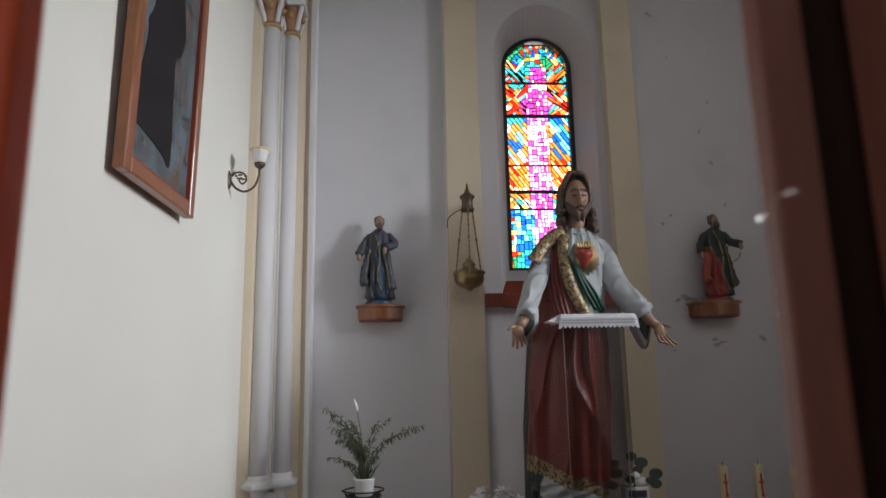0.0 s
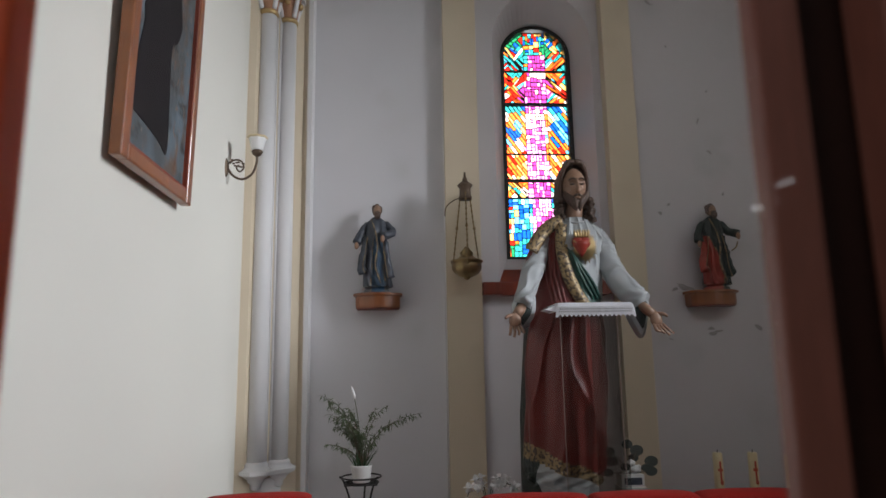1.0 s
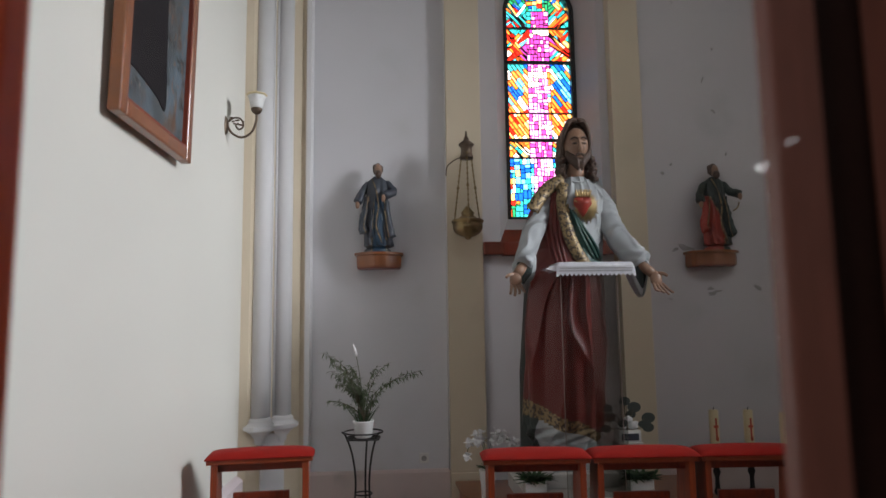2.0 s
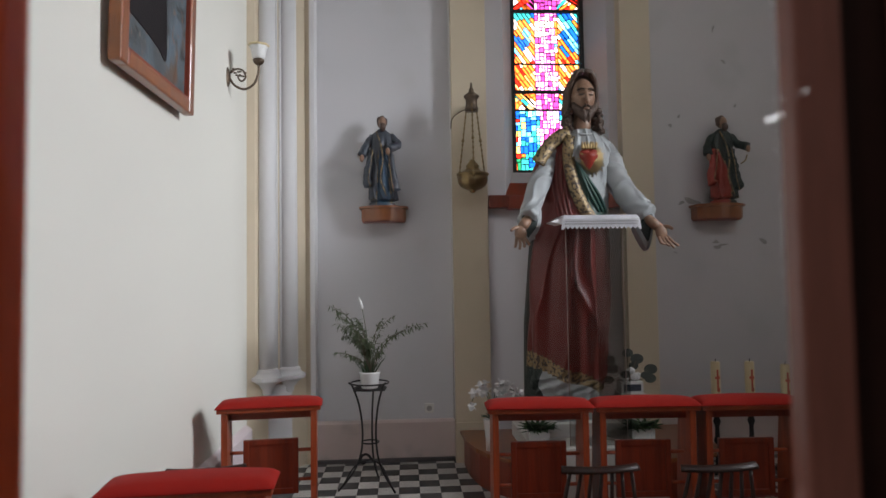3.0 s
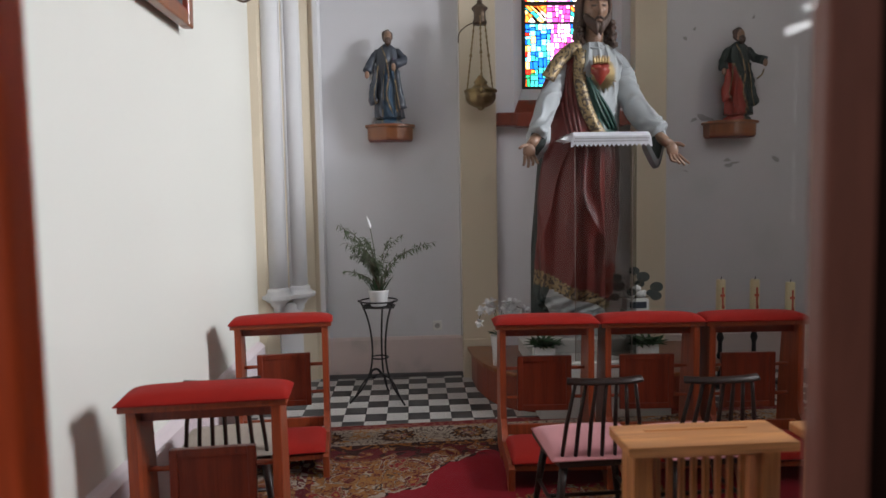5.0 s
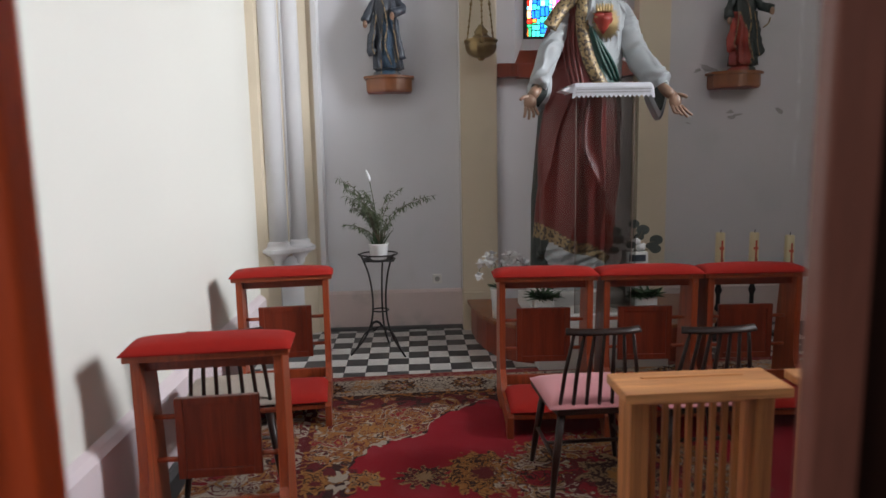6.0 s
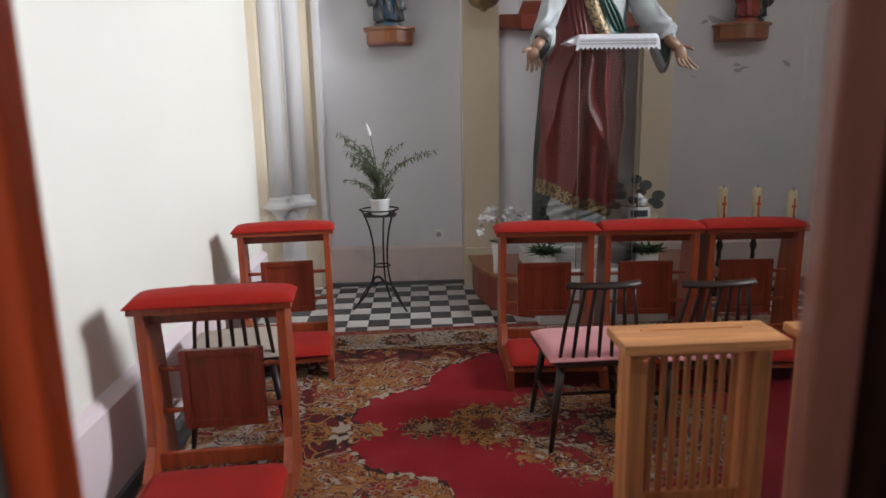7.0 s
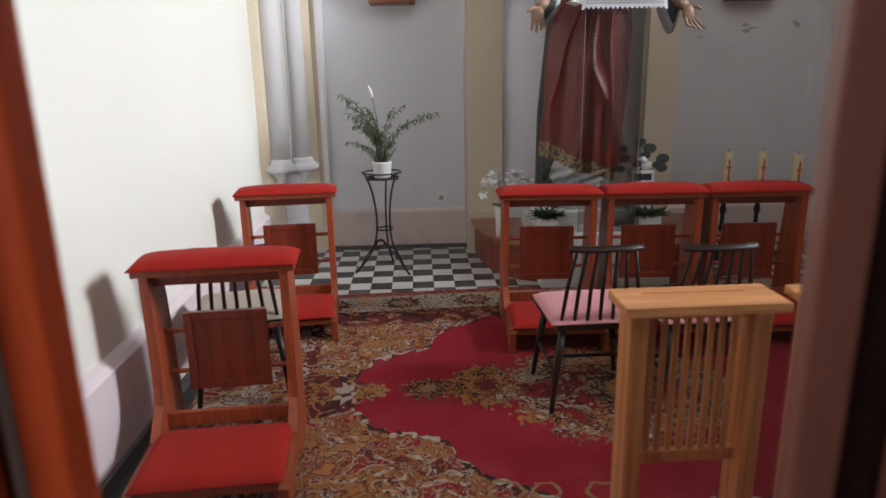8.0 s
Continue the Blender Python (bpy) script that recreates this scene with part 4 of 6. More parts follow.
def slat_kneeler(at, turn):
    """A pine kneeler with a slatted front and a sloping book rest."""
    k = thing("pine_kneeler", at, "varnished pine kneeler with a slatted back and sloping top", "kneeler", "pine kneelers", turn=turn)
    part("book_rest", prism([(-0.085, 0.858), (0.085, 0.860), (0.085, 0.887), (-0.085, 0.885)], -0.236, 0.236, "x", 0.005), M["pine_top"], k, "pine board")
    part("groove_lip", box(-0.15, 0.15, 0.03, 0.04, 0.8855, 0.8905, 0.002), M["pine_top"], k)
    for s in (-1, 1):
        leg = prism([(-0.045, 0.0), (0.06, 0.0), (0.06, 0.860), (-0.045, 0.858)], s * 0.180 - 0.026, s * 0.180 + 0.026, "x", 0.004)
        part("leg", leg, M["pine"], k)
    part("lower_rail", box(-0.17, 0.17, -0.005, 0.022, 0.35, 0.39, 0.004), M["pine"], k)
    part("upper_rail", box(-0.17, 0.17, -0.005, 0.022, 0.82, 0.858, 0.003), M["pine"], k)
    for i in range(8):
        x = -0.1225 + 0.035 * i
        part("slat", box(x - 0.008, x + 0.008, 0.0, 0.016, 0.385, 0.825, 0.002), M["pine"], k)
    part("knee_board", box(-0.175, 0.175, -0.36, 0.02, 0.15, 0.18, 0.004), M["pine"], k)
    part("knee_cushion", puffed(-0.19, 0.19, -0.37, 0.0, 0.182, 0.215, 0.012), M["velvet"], k, "red velvet knee pad", True)
    for s in (-1, 1):
        part("foot", box(s * 0.155 - 0.016, s * 0.155 + 0.016, -0.34, -0.30, 0.0, 0.15, 0.003), M["pine"], k)
    return k


pk = slat_kneeler((0.852, 1.115, 0), 1.0)
copy_thing(pk, pose(1.38, 1.10, 0, 0, 0, 0))


def spindle_chair(at, turn, cloth, label):
    """A dark spindle-back chair, its back towards -y, with a flat seat pad."""
    c = thing("spindle_chair", at, label, "chair", "spindle back chairs", turn=turn)
    seat = [(-0.19, -0.20), (0.19, -0.20), (0.215, 0.0), (0.22, 0.20), (0.18, 0.225), (-0.18, 0.225), (-0.22, 0.20), (-0.215, 0.0)]
    part("seat", prism(seat, 0.40, 0.43, "z", 0.008), M["blackwood"], c)
    part("seat_pad", puffed(-0.222, 0.222, -0.205, 0.215, 0.431, 0.458, 0.014), cloth, c, "buttoned seat pad", True)
    for sx in (-1, 1):
        for sy in (-1, 1):
            part("leg", tube([(sx * 0.16, sy * 0.16, 0.405), (sx * 0.19, sy * 0.185, 0.2), (sx * 0.215, sy * 0.205, 0.0)], [0.019, 0.017, 0.011], 10), M["blackwood"], c, smooth=True)
        part("stretcher", tube([(sx * 0.192, -0.186, 0.19), (sx * 0.192, 0.186, 0.19)], 0.010, 8), M["blackwood"], c, smooth=True)
    part("stretcher", tube([(-0.192, 0.0, 0.19), (0.192, 0.0, 0.19)], 0.010, 8), M["blackwood"], c, smooth=True)
    for i in range(7):
        u = i / 3 - 1
        part("spindle", tube([(u * 0.175, -0.175 - 0.01 * (1 - u * u), 0.42), (u * 0.158, -0.205, 0.6), (u * 0.128, -0.235 - 0.012 * (1 - u * u), 0.78)], [0.0085, 0.0095, 0.0075], 8), M["blackwood"], c, smooth=True)
    rail = tube(bend([(-0.162, -0.222, 0.786), (-0.09, -0.245, 0.786), (0, -0.252, 0.786), (0.09, -0.245, 0.786), (0.162, -0.222, 0.786)]), 0.018, 12, flat=0.5)
    part("top_rail", rail, M["blackwood"], c, smooth=True)
    return c


spindle_chair((0.846, 2.265, 0), 2, M["pinkcloth"], "dark lacquered spindle back chair with a pink seat pad")
spindle_chair((1.333, 2.235, 0), 2, M["pinkcloth"], "dark lacquered spindle back chair with a pink seat pad")
spindle_chair((-0.81, 2.42, 0), 8, M["beigecloth"], "dark lacquered spindle back chair with a beige seat pad")

# carpets
CARPET = pose(0, 2.335, 0, 0, 0, 3.0) @ pose(0, -2.335, 0)
single("carpet", box(-0.53, 3.2, 0.3, 3.42, -0.01, 0.006, 0.002), rug_material("red_floral_carpet", "field"), "red carpet with ochre floral corners and cream middle", "carpet").matrix_basis = CARPET
single("carpet_border", box(-1.06, 3.2, 3.422, 3.86, -0.01, 0.006, 0.002), rug_material("cream_border_carpet", "border"), "patterned dark red and cream carpet border", "carpet").matrix_basis = CARPET
single("runner", box(-1.06, -0.532, 0.4, 3.42, -0.01, 0.005, 0.002), rug_material("dark_runner_carpet", "runner"), "dark patterned runner along the wall", "carpet").matrix_basis = CARPET

# platform of the statue
edge = [(0.515, 4.98), (0.53, 4.64), (0.585, 4.37), (0.65, 4.20), (0.78, 4.05), (1.0, 3.94), (1.4, 3.90), (1.9, 3.92), (2.3, 4.04), (2.42, 4.25), (2.45, 4.98)]
platform = thing("platform", (0, 0, 0), "curved brown wooden platform under the statue", "platform")
part("top_board", prism(edge, 0.258, 0.29, "z", 0.008), M["brownwood"], platform, "glossy chestnut top")
ins = [(1.48 + (x - 1.48) * 0.965, 4.98 + (y - 4.98) * 0.965) for x, y in edge]
part("front", prism(ins, 0.0, 0.258), M["redwood_dark"], platform)
single("stone_block", box(0.93, 1.87, 3.85, 4.80, 0.0, 0.398, 0.008), M["plaster"], "pale plastered block under the statue and its flowers", "block")


def loft(rings, n=64, bm=None, paint=None):
    """Skin over rings (cx, cy, z, rx, ry, fold depth, fold count, phase)."""
    own = bmesh.new()
    rows = []
    for cx, cy, z, rx, ry, deep, count, ph in rings:
        row = []
        for i in range(n):
            a = 2 * math.pi * i / n
            k = 1 + deep * (math.sin(count * a + ph) + 0.5 * math.sin((count * 1.7) // 1 * a - 1.3 * ph))
            row.append(own.verts.new((cx + rx * k * math.cos(a), cy + ry * k * math.sin(a), z)))
        rows.append(row)
    for lo, hi in zip(rows, rows[1:]):
        for i in range(n):
            own.faces.new((lo[i], lo[(i + 1) % n], hi[(i + 1) % n], hi[i]))
    own.faces.new(rows[0][::-1])
    own.faces.new(rows[-1])
    if paint:
        for f in own.faces:
            f.material_index = paint(f.calc_center_median())
    return merge(bm, own) if bm is not None else own


def between(keys, steps):
    """Rings eased between key rings."""
    out = []
    for a, b in zip(keys, keys[1:]):
        for s in range(steps):
            t = s / steps
            out.append(tuple(p + (q - p) * t for p, q in zip(a, b)))
    return out + [keys[-1]]


def ribbon(points, width, thick, bm, index):
    """A flat band along points, its width lying in the plane of x and z, its face towards -y."""
    line = bend(points, 8)
    own = bmesh.new()
    rows = []
    for i, p in enumerate(line):
        way = line[min(i + 1, len(line) - 1)] - line[max(i - 1, 0)]
        side = Vector((way.z, 0, -way.x)).normalized() * width / 2
        bulge = Vector((0, thick, 0))
        rows.append([own.verts.new(p - side + bulge), own.verts.new(p - side * 0.9), own.verts.new(p - bulge * 0.5), own.verts.new(p + side * 0.9), own.verts.new(p + side + bulge), own.verts.new(p + bulge * 2)])
    for lo, hi in zip(rows, rows[1:]):
        for k in range(6):
            own.faces.new((lo[k], lo[(k + 1) % 6], hi[(k + 1) % 6], hi[k]))
    own.faces.new(rows[0][::-1])
    own.faces.new(rows[-1])
    merge(bm, own, index)


def statue():
    """The tall painted statue: robe with folds, mantle, spread arms, plain head."""
    mats = [M[k] for k in ("carved_red", "carved_white", "trim_gold", "carved_green", "carved_skin", "carved_hair", "gilt", "carved_scarlet", "carved_dark")]
    RED, WHITE, GOLD, GREEN, SKIN, HAIR, GILT, SCARLET, DARK = range(9)
    keys = [(1.30, 4.42, 0.499, 0.23, 0.19, 0.05, 9, 0.0), (1.30, 4.42, 0.70, 0.26, 0.21, 0.05, 9, 0.4), (1.315, 4.42, 0.82, 0.305, 0.24, 0.05, 7, 0.2), (1.325, 4.42, 1.2, 0.315, 0.25, 0.05, 7, 1.3),
            (1.335, 4.42, 1.6, 0.305, 0.24, 0.045, 7, 2.4), (1.365, 4.42, 1.95, 0.285, 0.22, 0.03, 7, 2.8), (1.40, 4.42, 2.15, 0.26, 0.205, 0.015, 7, 3.2), (1.425, 4.42, 2.30, 0.245, 0.195, 0.010, 21, 3.2),
            (1.445, 4.42, 2.45, 0.255, 0.185, 0.012, 21, 3.2), (1.453, 4.42, 2.56, 0.255, 0.17, 0.016, 21, 3.2), (1.457, 4.42, 2.635, 0.225, 0.145, 0.018, 21, 3.2), (1.46, 4.41, 2.685, 0.15, 0.12, 0.010, 21, 3.2), (1.46, 4.40, 2.72, 0.085, 0.095, 0.0, 21, 3.2)]

    def front(x, z):
        """The y of the robe's front at a place."""
        for a, b in zip(keys, keys[1:]):
            if a[2] <= z <= b[2]:
                t = (z - a[2]) / (b[2] - a[2])
                cx, cy, rx, ry = (a[k] + (b[k] - a[k]) * t for k in (0, 1, 3, 4))
                return cy - ry * math.sqrt(max(0.0, 1 - ((x - cx) / rx) ** 2))
        return 4.3

    def band_x(z):
        return 1.335 + 0.42 * max(0.0, 2.42 - z) ** 1.45

    def robe(c):
        hem = 0.895 - 0.36 * (c.x - 1.0) + 0.014 * math.sin(c.x * 19)
        if c.z < hem:
            return DARK if c.x < 1.10 + 0.04 * math.sin(c.z * 14) else WHITE
        if c.z < hem + 0.115 - 0.07 * (c.x - 1.0):
            return GOLD
        if c.y > 4.47:
            return DARK if c.z < 2.5 and c.x < 1.3 else WHITE if c.z > 2.2 and c.x > 1.4 else RED
        if c.z > 2.02:
            mid = band_x(c.z)
            if c.x > mid:
                return GREEN if c.x < 1.385 + (2.44 - c.z) * 0.62 and c.z < 2.46 else WHITE
        return RED

    bm = loft(between(keys, 22), 220, paint=robe)
    for v in bm.verts:
        c = v.co
        if c.y > 4.47:
            continue
        if 0.66 < c.z < 2.1:
            # long drapery folds that fan out from the belt, some steep and some sweeping across
            fan = (c.x - 1.46) / (2.75 - c.z)
            wander = 0.05 * noise.noise(Vector((c.x * 3, 1.7, c.z * 2.2)))
            ridge = 1 - abs(math.sin((fan + wander) * 21))
            slant = 1 - abs(math.sin((fan * 7 + c.z * 2.6 + wander * 14)))
            fade = min(1, (2.1 - c.z) / 0.25) * min(1, (c.z - 0.66) / 0.1)
            v.co.y -= fade * (0.036 * ridge ** 2 + 0.030 * slant ** 3)
        elif c.z >= 2.1 and c.x > band_x(c.z):
            # gathered pleats of the tunic, pulled in at the collar and the waist
            fan = (c.x - 1.46) / (0.22 + abs(c.z - 2.72))
            ridge = 1 - abs(math.sin(fan * 13 + 1.2 * noise.noise(Vector((c.x * 6, 0.3, c.z * 4)))))
            v.co.y -= 0.019 * ridge ** 2 * min(1, (c.z - 2.1) / 0.1)
    # mantle falling behind
    back = [(1.215, 4.50, 0.50, 0.23, 0.14, 0.03, 5, 0.0), (1.21, 4.5, 1.2, 0.215, 0.15, 0.03, 5, 0.5), (1.245, 4.5, 1.9, 0.19, 0.14, 0.02, 5, 1.0), (1.30, 4.49, 2.5, 0.17, 0.12, 0.01, 5, 1.2)]
    loft(between(back, 6), 48, bm, lambda c: DARK if c.z < 2.1 else RED)
    # sleeves, cuffs and open hands
    for s, pts in ((-1, [(1.32, 4.43, 2.615), (1.225, 4.42, 2.55), (1.125, 4.34, 2.35), (1.045, 4.24, 2.17), (0.978, 4.15, 2.02)]), (1, [(1.58, 4.43, 2.615), (1.665, 4.42, 2.55), (1.705, 4.35, 2.36), (1.785, 4.26, 2.17), (1.88, 4.16, 2.02)])):
        line = bend(pts, 12)
        n = len(line)
        rad = [0.078 + (0.012 if s > 0 else -0.008) * i / n + 0.008 * math.sin(math.pi * i / n) for i in range(n)]
        own = tube(line, rad, 40)
        for v in own.verts:
            along = v.co.z + 0.25 * s * v.co.x
            q = Vector((v.co.x * 5 + 3 * s, v.co.y * 5, v.co.z * 5))
            crease = (1 - abs(math.sin(along * 34 + 5 * noise.noise(q)))) ** 2
            v.co += 0.012 * noise.noise_vector(q * 2) + Vector((0, -0.024 * crease, 0.006 * crease))
        for f in own.faces:
            c = f.calc_center_median()
            off = (c.z - 2.618) - 1.27 * (c.x - 1.201)
            f.material_index = WHITE if s > 0 or off < -0.06 else RED
        merge(bm, own)
        ex, ey, ez = pts[-1]
        drop = 0.20 if s > 0 else 0.15
        cuff = bend([(ex - 0.105 * s, 0, ez + 0.06), (ex - 0.02 * s, 0, ez + 0.085), (ex + 0.065 * s, 0, ez + 0.01), (ex + 0.045 * s, 0, ez - 0.10), (ex + 0.005 * s, 0, ez - drop - 0.05), (ex - 0.035 * s, 0, ez - drop), (ex - 0.09 * s, 0, ez - 0.08), (ex - 0.105 * s, 0, ez + 0.06)], 4)[:-1]
        merge(bm, prism([(p.x, p.z) for p in cuff], ey - 0.005, ey + 0.10, "y", 0.02), WHITE)
        merge(bm, prism([(ex + (p.x - ex) * 0.72, ez - 0.02 + (p.z - ez + 0.02) * 0.72) for p in cuff], ey - 0.008, ey + 0.02, "y", 0.004), DARK)
        px, pz = ex + s * (0.075 if s > 0 else 0.055), ez - 0.085
        merge(bm, tube([(ex, ey + 0.02, ez - 0.01), (px, ey - 0.04, pz)], [0.042, 0.036], 14), SKIN)
        blob((px + s * 0.012, ey - 0.055, pz - 0.035), (0.046, 0.024, 0.058), bm, SKIN, 3)
        lean = 0.75 if s > 0 else 0.12
        for i in range(4):
            u = 0.030 - 0.021 * i
            root = (px + s * (u + 0.012 + 0.3 * 0.05 * lean), ey - 0.06, pz - 0.07)
            mid = (px + s * (u * 1.5 + 0.06 * lean), ey - 0.082, pz - 0.115)
            tip = (px + s * (u * 1.6 + 0.105 * lean), ey - 0.083, pz - 0.155 + 0.014 * abs(i - 1))
            merge(bm, tube(bend([root, mid, tip], 4), [0.0125 - 0.0004 * k for k in range(9)], 8), SKIN)
        merge(bm, tube(bend([(px + s * 0.03, ey - 0.055, pz + 0.005), (px + s * 0.062, ey - 0.075, pz + 0.0), (px + s * 0.088, ey - 0.085, pz - 0.018)], 4), [0.017 - 0.0008 * k for k in range(9)], 8), SKIN)
    # plain head and neck
    hx = 1.468
    merge(bm, tube([(1.46, 4.40, 2.66), (hx, 4.36, 2.86)], [0.075, 0.066], 16), SKIN)
    own = bmesh.new()
    bmesh.ops.create_icosphere(own, subdivisions=5, radius=1)
    for v in own.verts:
        p = v.co.copy()
        v.co = Vector((hx + 0.092 * p.x * (1 - 0.22 * max(0, -p.z)), 4.345 + 0.105 * p.y, 2.965 + 0.155 * p.z))
        if p.y < 0:
            dx = v.co.x - hx
            for sx in (-1, 1):
                v.co.y += 0.020 * math.exp(-((dx - sx * 0.034) / 0.024) ** 2 - ((v.co.z - 2.985) / 0.019) ** 2)
                v.co.y -= 0.009 * math.exp(-((dx - sx * 0.034) / 0.016) ** 2 - ((v.co.z - 2.978) / 0.009) ** 2)
                v.co.y -= 0.008 * math.exp(-((dx - sx * 0.050) / 0.026) ** 2 - ((v.co.z - 2.94) / 0.025) ** 2)
            v.co.y -= 0.009 * math.exp(-((v.co.z - 3.018) / 0.012) ** 2 - (dx / 0.06) ** 2)
    merge(bm, own, SKIN)
    merge(bm, tube(bend([(hx, 4.250, 3.015), (hx, 4.232, 2.955), (hx, 4.222, 2.918), (hx, 4.243, 2.902)], 5), [0.008, 0.0085, 0.009, 0.0095, 0.010, 0.011, 0.012, 0.0135, 0.015, 0.0165, 0.0175, 0.018, 0.0175, 0.016, 0.013, 0.010], 14), SKIN)
    for sx in (-1, 1):
        merge(bm, tube(bend([(hx + sx * 0.014, 4.238, 3.010), (hx + sx * 0.038, 4.242, 3.020), (hx + sx * 0.064, 4.264, 3.008)], 4), 0.0065, 6), HAIR)
        merge(bm, tube(bend([(hx + sx * 0.020, 4.2535, 2.974), (hx + sx * 0.036, 4.2525, 2.970), (hx + sx * 0.052, 4.262, 2.975)], 4), 0.0082, 8), HAIR)
        merge(bm, tube(bend([(hx + sx * 0.004, 4.232, 2.885), (hx + sx * 0.024, 4.242, 2.876), (hx + sx * 0.046, 4.262, 2.845)], 5), [0.009, 0.0095, 0.010, 0.010, 0.010, 0.0095, 0.009, 0.008, 0.007, 0.006, 0.005], 8), HAIR)
        for i in range(6):
            # beard locks along the jaw, meeting in a short double point
            u = 0.012 + 0.012 * i
            merge(bm, tube(bend([(hx + sx * (u + 0.012), 4.262 + 0.011 * i, 2.862 + 0.012 * i), (hx + sx * (u + 0.008), 4.248 + 0.011 * i, 2.815 + 0.012 * i), (hx + sx * (u * 0.7 + 0.006), 4.258 + 0.010 * i, 2.758 + 0.013 * i)], 4), [0.017, 0.019, 0.020, 0.020, 0.019, 0.017, 0.014, 0.011, 0.006], 8), HAIR)
    merge(bm, tube(bend([(hx - 0.022, 4.247, 2.862), (hx, 4.238, 2.860), (hx + 0.022, 4.247, 2.862)], 4), 0.007, 8), SKIN)
    blob((hx, 4.278, 2.822), (0.045, 0.042, 0.045), bm, HAIR, 3, 0.2)
    blob((hx, 4.43, 3.02), (0.122, 0.115, 0.165), bm, HAIR, 3, 0.08)
    blob((hx, 4.445, 2.86), (0.125, 0.075, 0.16), bm, HAIR, 3, 0.2)
    for sx in (-1, 1):
        blob((hx + sx * 0.104, 4.405, 2.95), (0.020, 0.06, 0.14), bm, HAIR, 3, 0.35)
        for k in range(7):
            blob((hx + sx * (0.115 + 0.018 * math.sin(k * 2.3)), 4.335 + 0.02 * (k % 3), 2.86 - 0.026 * k), (0.032, 0.04, 0.026), bm, HAIR, 3, 0.4)
    # hair parted in the middle, drawn back over the temples and falling in waves to the shoulders
    for i in range(40):
        s = -1 if i % 2 else 1
        q = (i // 2) / 19
        w = 0.014 * math.sin(i * 2.1)
        strand = [(hx + s * 0.006, 4.290 + 0.13 * q, 3.135 + 0.05 * math.sin(math.pi * min(1, q + 0.2))), (hx + s * 0.060, 4.290 + 0.13 * q, 3.125 + 0.045 * math.sin(math.pi * min(1, q + 0.2))), (hx + s * (0.100 + 0.012 * q), 4.325 + 0.11 * q, 3.065),
                  (hx + s * (0.110 + 0.018 * q), 4.350 + 0.09 * q, 2.96), (hx + s * (0.106 + 0.026 * q + w), 4.345 + 0.08 * q, 2.87), (hx + s * (0.120 + 0.030 * q - w), 4.315 + 0.08 * q, 2.785), (hx + s * (0.110 + 0.040 * q + w), 4.290 + 0.08 * q, 2.72 + 0.02 * math.sin(i))]
        line = bend(strand, 6)
        merge(bm, tube(line, [(0.013 + 0.004 * math.sin(k * 0.9 + i)) * (1 if k < len(line) - 4 else 0.6) for k in range(len(line))], 8), HAIR)
    # rolled collar, gilded borders of the mantle and its green turned lining
    merge(bm, tube(bend([(1.37, 4.33, 2.70), (1.41, 4.292, 2.675), (1.46, 4.278, 2.668), (1.51, 4.292, 2.677), (1.555, 4.34, 2.70)], 6), 0.009, 8), WHITE)
    ribbon([(x, front(x, z) - 0.020, z) for x, z in ((1.352, 2.665), (1.325, 2.56), (1.322, 2.44), (1.340, 2.31), (1.372, 2.19), (1.425, 2.08), (1.50, 1.97))], 0.098, 0.014, bm, GOLD)
    ribbon([(1.345, 4.300, 2.692), (1.27, 4.285, 2.66), (1.20, 4.285, 2.605), (1.135, 4.262, 2.525), (1.085, 4.248, 2.445)], 0.105, 0.014, bm, GOLD)
    for k in range(3):
        merge(bm, tube(bend([(x, front(x, z) - 0.016, z) for x, z in ((1.385 + 0.012 * k, 2.44 - 0.03 * k), (1.425 + 0.022 * k, 2.30), (1.47 + 0.038 * k, 2.19), (1.54 + 0.036 * k, 2.07))], 6), 0.012, 8), GREEN)
    for k in range(4):
        u = 1.19 + 0.03 * k
        merge(bm, tube(bend([(x, front(x, z) - 0.004, z) for x, z in ((u + 0.03, 2.56 - 0.02 * k), (u + 0.012, 2.36), (u + 0.02, 2.16), (u + 0.05, 1.95))], 6), 0.013, 8), RED)
    # heart with rays and crown
    gx, gy, gz = 1.462, front(1.462, 2.47) - 0.026, 2.475
    rays = []
    for i in range(80):
        a = 2 * math.pi * i / 80
        r = (0.128 + 0.014 * math.sin(i * 1.9)) if i % 2 == 0 else 0.090
        rays.append((gx + 0.028 + r * 0.80 * math.cos(a), gz - 0.005 + r * math.sin(a)))
    merge(bm, prism(rays, gy - 0.004, gy + 0.012, "y"), GILT)
    blob((gx - 0.026, gy - 0.010, gz + 0.022), (0.046, 0.030, 0.048), bm, SCARLET, 3)
    blob((gx + 0.026, gy - 0.010, gz + 0.022), (0.046, 0.030, 0.048), bm, SCARLET, 3)
    merge(bm, lathe([(0.004, -0.092), (0.03, -0.055), (0.056, 0.0), (0.064, 0.030)], (gx, gy - 0.006, gz), 20), SCARLET)
    for i in range(6):
        merge(bm, tube(bend([(gx - 0.045 + 0.018 * i, gy - 0.028, gz + 0.060), (gx - 0.054 + 0.021 * i, gy - 0.034, gz + 0.092), (gx - 0.052 + 0.0205 * i, gy - 0.030, gz + 0.118)], 3), [0.011, 0.012, 0.012, 0.010, 0.008, 0.006, 0.003], 8), GILT)
    merge(bm, tube(bend([(gx - 0.066, gy - 0.022, gz + 0.030), (gx - 0.03, gy - 0.043, gz + 0.018), (gx + 0.03, gy - 0.043, gz + 0.018), (gx + 0.066, gy - 0.022, gz + 0.030)]), 0.0075, 8), GILT)
    single("statue", bm, mats, "tall painted statue in red mantle and white robe with open arms", "statue", smooth=True)


